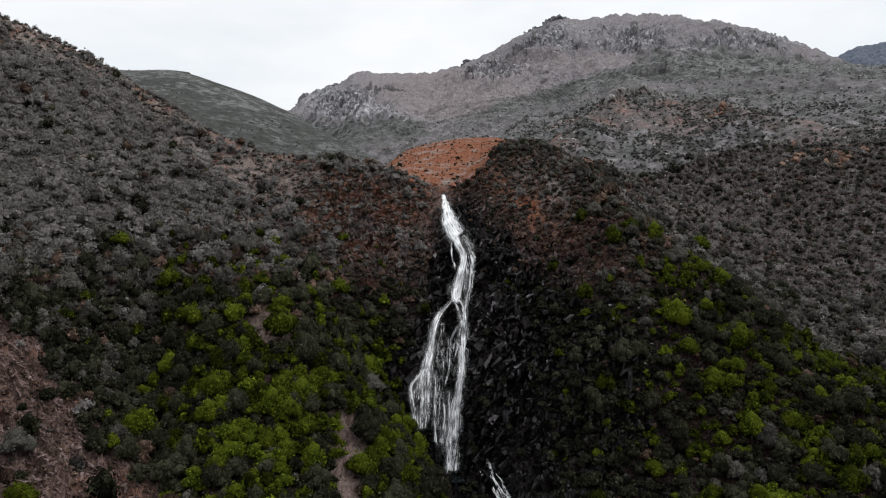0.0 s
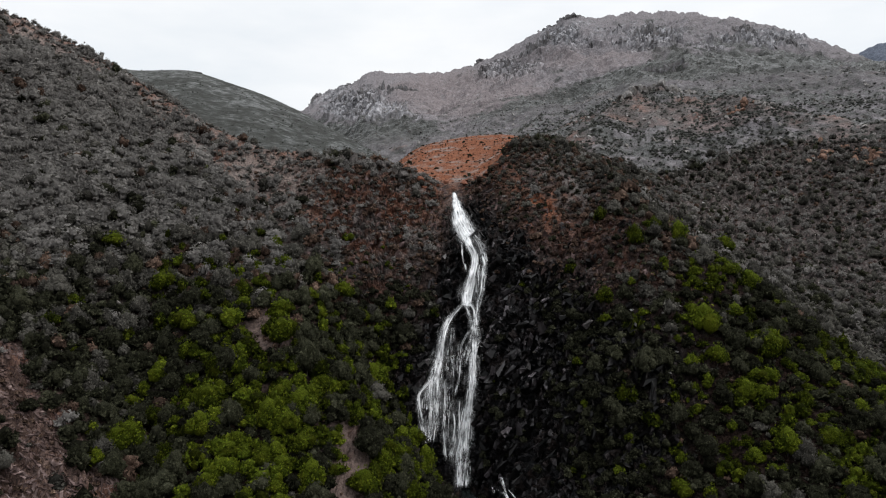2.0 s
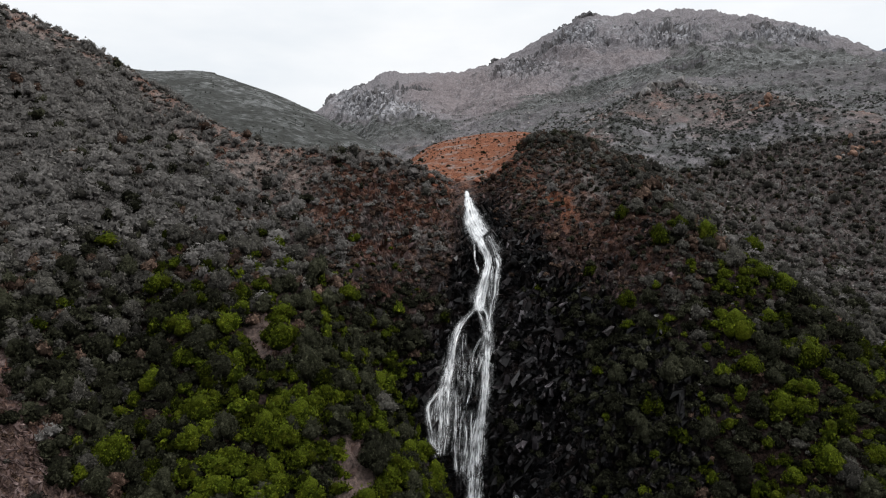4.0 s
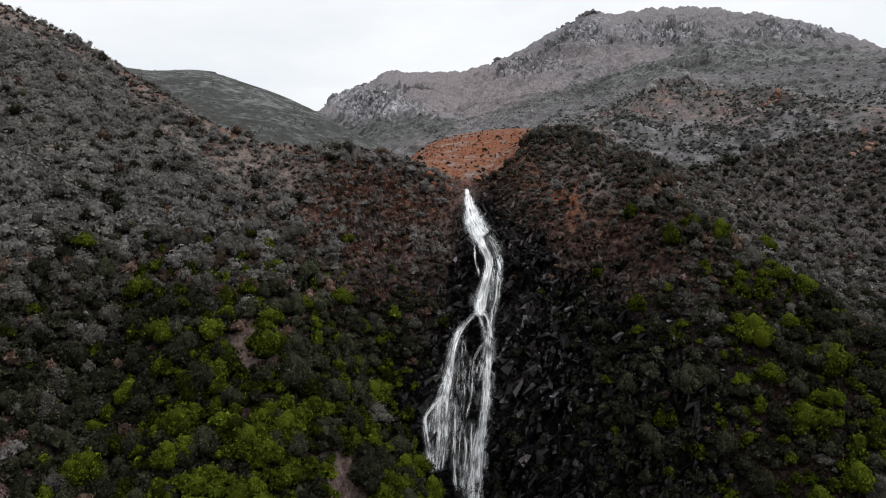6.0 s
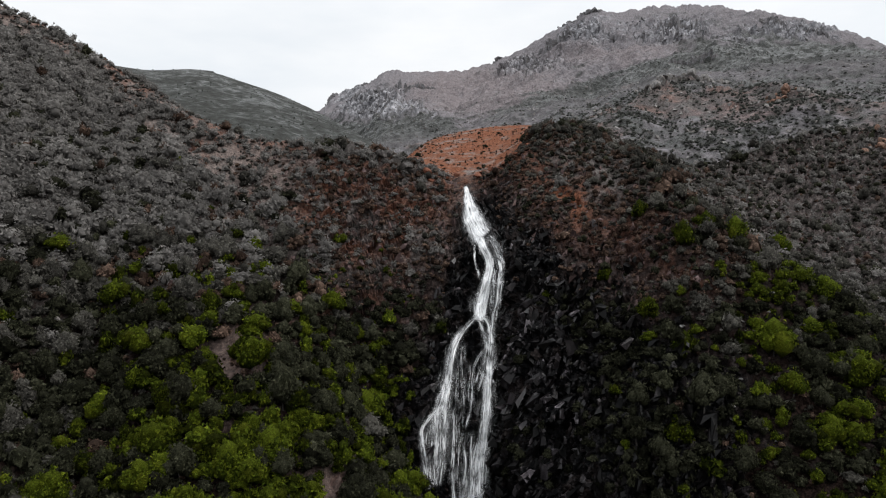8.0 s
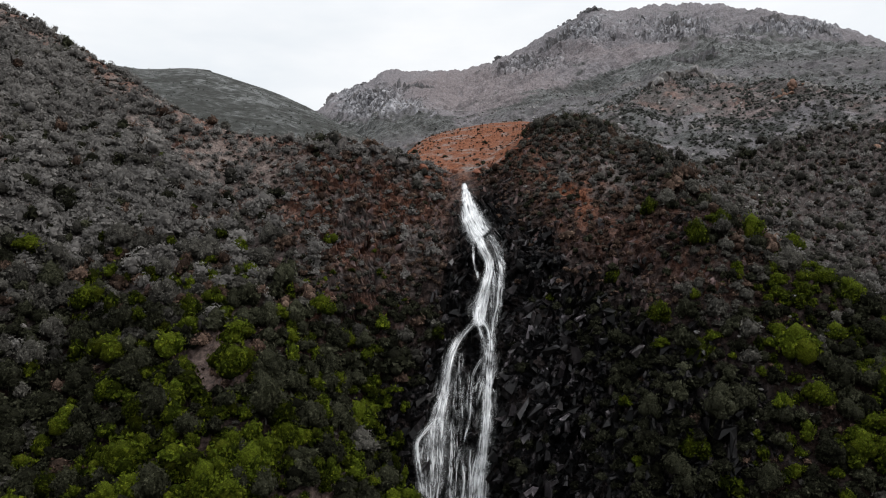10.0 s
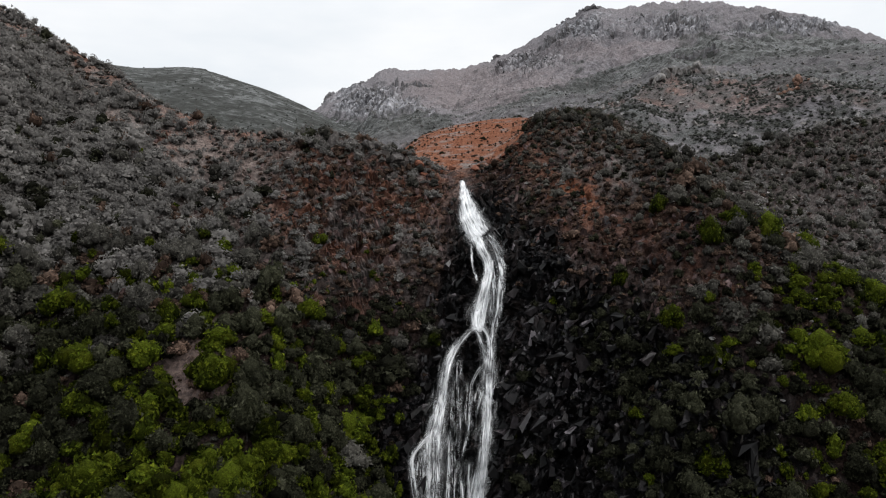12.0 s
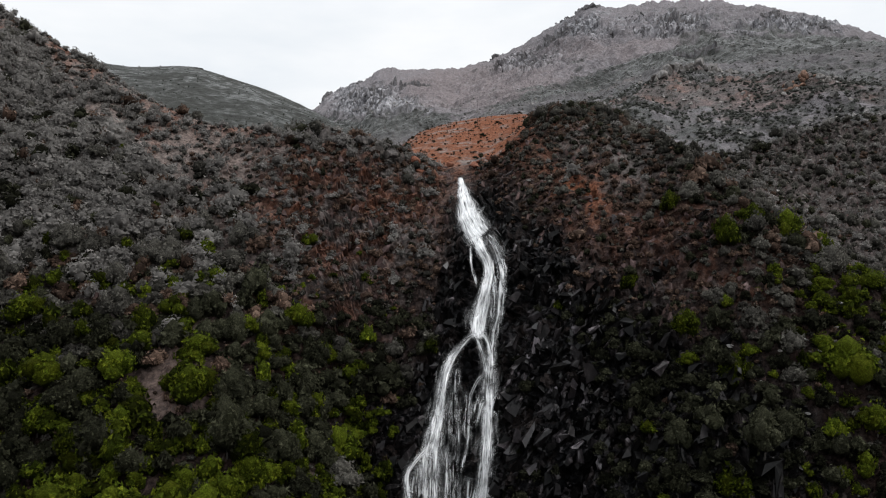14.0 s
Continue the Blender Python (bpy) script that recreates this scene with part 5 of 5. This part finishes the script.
MIDDLE = [(0.57, 61.0, 2.0), (0.95, 59.0, 1.9), (1.2, 57.6, 1.5), (1.4, 56.5, 1.7), (1.52, 55.0, 1.6), (1.48, 53.5, 1.6), (1.33, 51.8, 1.7), (1.16, 49.8, 2.0), (1.0, 48.1, 2.3), (0.86, 46.0, 2.6), (0.8, 44.4, 2.2), (0.8, 43.4, 1.2)]
OUTER = [(1.3, 61.2, 1.6), (1.75, 60.0, 1.9), (2.05, 58.0, 1.9), (2.2, 56.5, 2.0), (2.28, 55.3, 1.5), (2.33, 54.0, 1.0), (2.29, 52.6, 1.1), (2.21, 51.0, 1.4), (2.17, 49.2, 1.2), (2.17, 47.8, 1.1), (1.97, 46.1, 1.2), (1.77, 44.5, 1.2), (1.64, 42.6, 1.1), (1.66, 40.0, 1.4)]
ARCH = [(0.95, 44.6, 0.8), (0.61, 44.4, 0.9), (0.28, 43.7, 1.0), (-0.08, 42.7, 1.1), (-0.45, 41.4, 1.3), (-0.76, 40.2, 1.6), (-1.0, 38.6, 1.7), (-1.2, 36.2, 1.7), (-1.31, 34.0, 1.8), (-1.47, 31.5, 2.1), (-1.63, 29.7, 2.5), (-1.8, 27.7, 2.9), (-1.87, 25.4, 3.2), (-1.87, 23.0, 3.2), (-1.91, 20.6, 3.0), (-2.03, 18.0, 2.7), (-2.18, 14.6, 1.9)]
SIDE = [(-1.5, 28.4, 0.7), (-2.07, 27.9, 0.7), (-2.55, 27.0, 0.8), (-2.98, 25.8, 0.9), (-3.12, 24.5, 1.0), (-3.02, 22.8, 1.1), (-2.86, 20.8, 1.3), (-2.73, 18.4, 1.7), (-2.61, 15.0, 1.4)]
RIGHT = [(1.65, 41.6, 1.1), (1.55, 39.3, 1.8), (1.5, 37.6, 2.5), (1.48, 35.6, 2.8), (1.48, 34.0, 2.5), (1.45, 32.4, 2.1), (1.41, 30.3, 2.0), (1.33, 27.9, 2.0), (1.25, 25.4, 2.1), (1.14, 22.7, 2.3), (1.0, 20.8, 2.8), (0.85, 18.5, 3.1), (0.75, 15.2, 3.2), (0.62, 11.1, 3.1), (0.53, 8.2, 3.0), (0.48, 5.2, 3.2)]
INNER = [(0.7, 44.6, 0.7), (0.9, 43.3, 0.8), (1.1, 42.0, 0.8), (1.29, 39.9, 1.0), (1.45, 37.8, 1.2)]
LOOP = [(0.85, 44.7, 0.7), (1.25, 44.3, 0.8), (1.53, 43.0, 0.9), (1.57, 41.5, 1.0), (1.57, 39.2, 1.3)]


def narrow(line, off, share):
    """A narrower path inside a sheet: off runs from -0.5 to 0.5 of the width."""
    return [(a + math.degrees(off * w / 168), z, max(0.3, w * share)) for a, z, w in line]


for name, line, dense, seed in (("upper_fall", UPPER, 0.74, 1), ("middle_fall", MIDDLE, 0.66, 2), ("outer_fall", OUTER, 0.26, 3), ("left_fall", ARCH, 0.36, 4),
                                ("side_fall", SIDE, 0.34, 5), ("right_fall", RIGHT, 0.36, 6), ("inner_fall", INNER, 0.46, 7), ("loop_fall", LOOP, 0.46, 8)):
    fall_sheet(name, line, dense, 1.3, seed, (0.5, 0.8))
    # brighter, tighter strands inside each sheet
    for k in range({"upper_fall": 3, "middle_fall": 3, "left_fall": 4, "right_fall": 4, "side_fall": 2, "outer_fall": 2}.get(name, 0)):
        a = int(rng.integers(0, max(1, len(line) // 3)))
        b = len(line) - int(rng.integers(0, max(1, len(line) // 3)))
        fall_sheet("strand", narrow(line[a:b], rng.uniform(-0.34, 0.34), rng.uniform(0.26, 0.44)), rng.uniform(0.3, 0.6), 1.4 + 0.06 * k, seed * 10 + k, (2.0, 2.5))
    # thin spray at the sides
    fall_sheet("spray", [(a, z, w * 1.7) for a, z, w in line], 0.07, 1.15, seed + 60, (1.0, 1.5))
fall_sheet("veil", [(1.56, 58.0, 1.0), (1.64, 55.3, 1.7), (1.85, 53.2, 2.2), (1.89, 51.0, 2.6), (1.81, 48.6, 3.0), (1.64, 46.2, 3.0), (1.41, 44.6, 2.2)], 0.13, 0.8, 21)
fall_sheet("curtain", [(-2.25, 26.6, 2.0), (-2.44, 23.4, 4.0), (-2.46, 20.7, 4.4), (-2.46, 18.0, 4.0), (-2.46, 15.0, 2.6)], 0.20, 0.8, 22)
fall_sheet("veil", [(0.37, 24.8, 1.8), (0.04, 19.0, 2.7), (-0.12, 13.7, 4.2), (-0.25, 9.4, 4.4)], 0.20, 0.8, 23)
fall_sheet("veil", [(0.55, 36.5, 2.0), (0.35, 33.0, 3.2), (0.3, 29.0, 2.6), (0.15, 25.0, 1.4)], 0.16, 0.8, 24)
fall_sheet("veil", [(-0.35, 40.0, 1.2), (-0.5, 34.0, 2.4), (-0.7, 28.0, 2.8), (-0.8, 21.0, 2.8), (-0.8, 13.0, 3.0)], 0.20, 0.8, 25)
# fine threads of water
for k, line in enumerate((
        [(1.33, 38.6, 0.7), (0.85, 37.8, 0.7), (0.45, 35.5, 0.6), (0.2, 33.0, 0.5)], [(1.25, 37.0, 0.7), (0.84, 34.3, 0.7), (0.52, 32.8, 0.5)],
        [(1.16, 35.1, 0.7), (0.84, 32.0, 0.6), (0.65, 29.8, 0.5)], [(0.37, 30.6, 0.5), (0.21, 28.6, 0.6), (0.04, 26.1, 0.6), (-0.15, 23.7, 0.6)],
        [(-0.83, 27.3, 0.5), (-0.92, 24.6, 0.6), (-0.95, 22.4, 0.7), (-1.03, 18.1, 0.8), (-1.03, 14.2, 1.0), (-0.9, 10.0, 1.3)],
        [(-0.4, 21.2, 0.5), (-0.03, 18.8, 0.5), (-0.23, 16.4, 0.6), (-0.4, 12.8, 0.7), (-0.35, 10.1, 1.0)],
        [(0.49, 59.9, 0.5), (0.43, 57.7, 0.5), (0.47, 55.0, 0.5), (0.75, 53.3, 0.6), (0.8, 51.3, 0.5)],
        [(0.3, 24.0, 0.5), (0.2, 19.0, 0.6), (0.15, 14.0, 0.8), (0.0, 8.5, 1.0)])):
    fall_sheet("thread", line, 0.42, 1.0, 30 + k, (1.0, 2.0), 1.5)
for k in range(14):
    a0, top = rng.uniform(-1.7, 1.0), rng.uniform(16, 37)
    fall = rng.uniform(4, 9)
    fall_sheet("thread", [(a0, top, 0.35), (a0 - 0.08 + rng.normal(0, 0.10), top - fall * 0.5, 0.5), (a0 - 0.12 + rng.normal(0, 0.15), max(8, top - fall), 0.6)], rng.uniform(0.1, 0.36), 0.9, 40 + k, (1.5, 2.5), 1.5)
for k in range(10):
    a0 = rng.uniform(1.0, 2.3)
    fall_sheet("thread", [(a0, rng.uniform(53, 58), 0.4), (a0 + rng.normal(0, 0.2), 49, 0.5), (a0 - 0.2 + rng.normal(0, 0.15), rng.uniform(42, 46), 0.5)], rng.uniform(0.15, 0.4), 0.95, 70 + k, (1.5, 2.5), 1.5)
# the pool and the stream below it


def pool_mesh():
    bm = bmesh.new()
    rim = [bm.verts.new((math.cos(a) * (6.5 + 1.2 * math.sin(3 * a + 1)), math.sin(a) * (3.6 + 0.7 * math.cos(2 * a)), 0)) for a in [2 * math.pi * k / 40 for k in range(40)]]
    bm.faces.new(rim)
    low = bmesh.ops.extrude_face_region(bm, geom=bm.faces[:])
    for v in low["geom"]:
        if isinstance(v, bmesh.types.BMVert):
            v.co.z += 0.3
    me = bpy.data.meshes.new("pool")
    bm.to_mesh(me)
    bm.free()
    me.materials.append(POOL)
    return me


pool = tagged(new("water", pool_mesh()), "dark still pool at the foot of the waterfall", "pool", kind="structure")
pool.location = (3.5, 152.5, 4.2)
stream = tagged(new("stream"), "white stream tumbling from the pool over dark rock", "stream")
for k in range(5):
    path = np.array([on_ground(3.6 + 0.80 * t + rng.normal(0, 0.12) + 0.14 * (k - 2), 149 - 5.0 * t) for t in range(7)]) + (0, 0, 0.7)
    fine = np.stack([np.interp(np.linspace(0, 6, 40), range(7), path[:, c]) for c in range(3)], 1)
    wide = 0.5 + 0.22 * np.sin(np.linspace(0, 9, 40) + k)
    V = np.stack([fine + np.array([1, 0.2, 0]) * (s * wide)[:, None] + (0, 0, -0.12 * abs(s)) for s in (-1, -0.4, 0.4, 1)], 1)
    e = np.repeat([[0.0, 1.0, 1.0, 0.0]], 40, 0).ravel()
    uv = np.stack([np.tile([0.0, 0.4, 0.8, 1.2], 40) + k, np.repeat(np.arange(40) * 0.9, 4)], 1)
    part("strand", mesh_from("strand", V.reshape(-1, 3), grid_faces(40, 4), WATER, smooth=True, cover=np.stack([0 * e + 0.42, e, e], 1), layer="tint", uv=uv), stream)
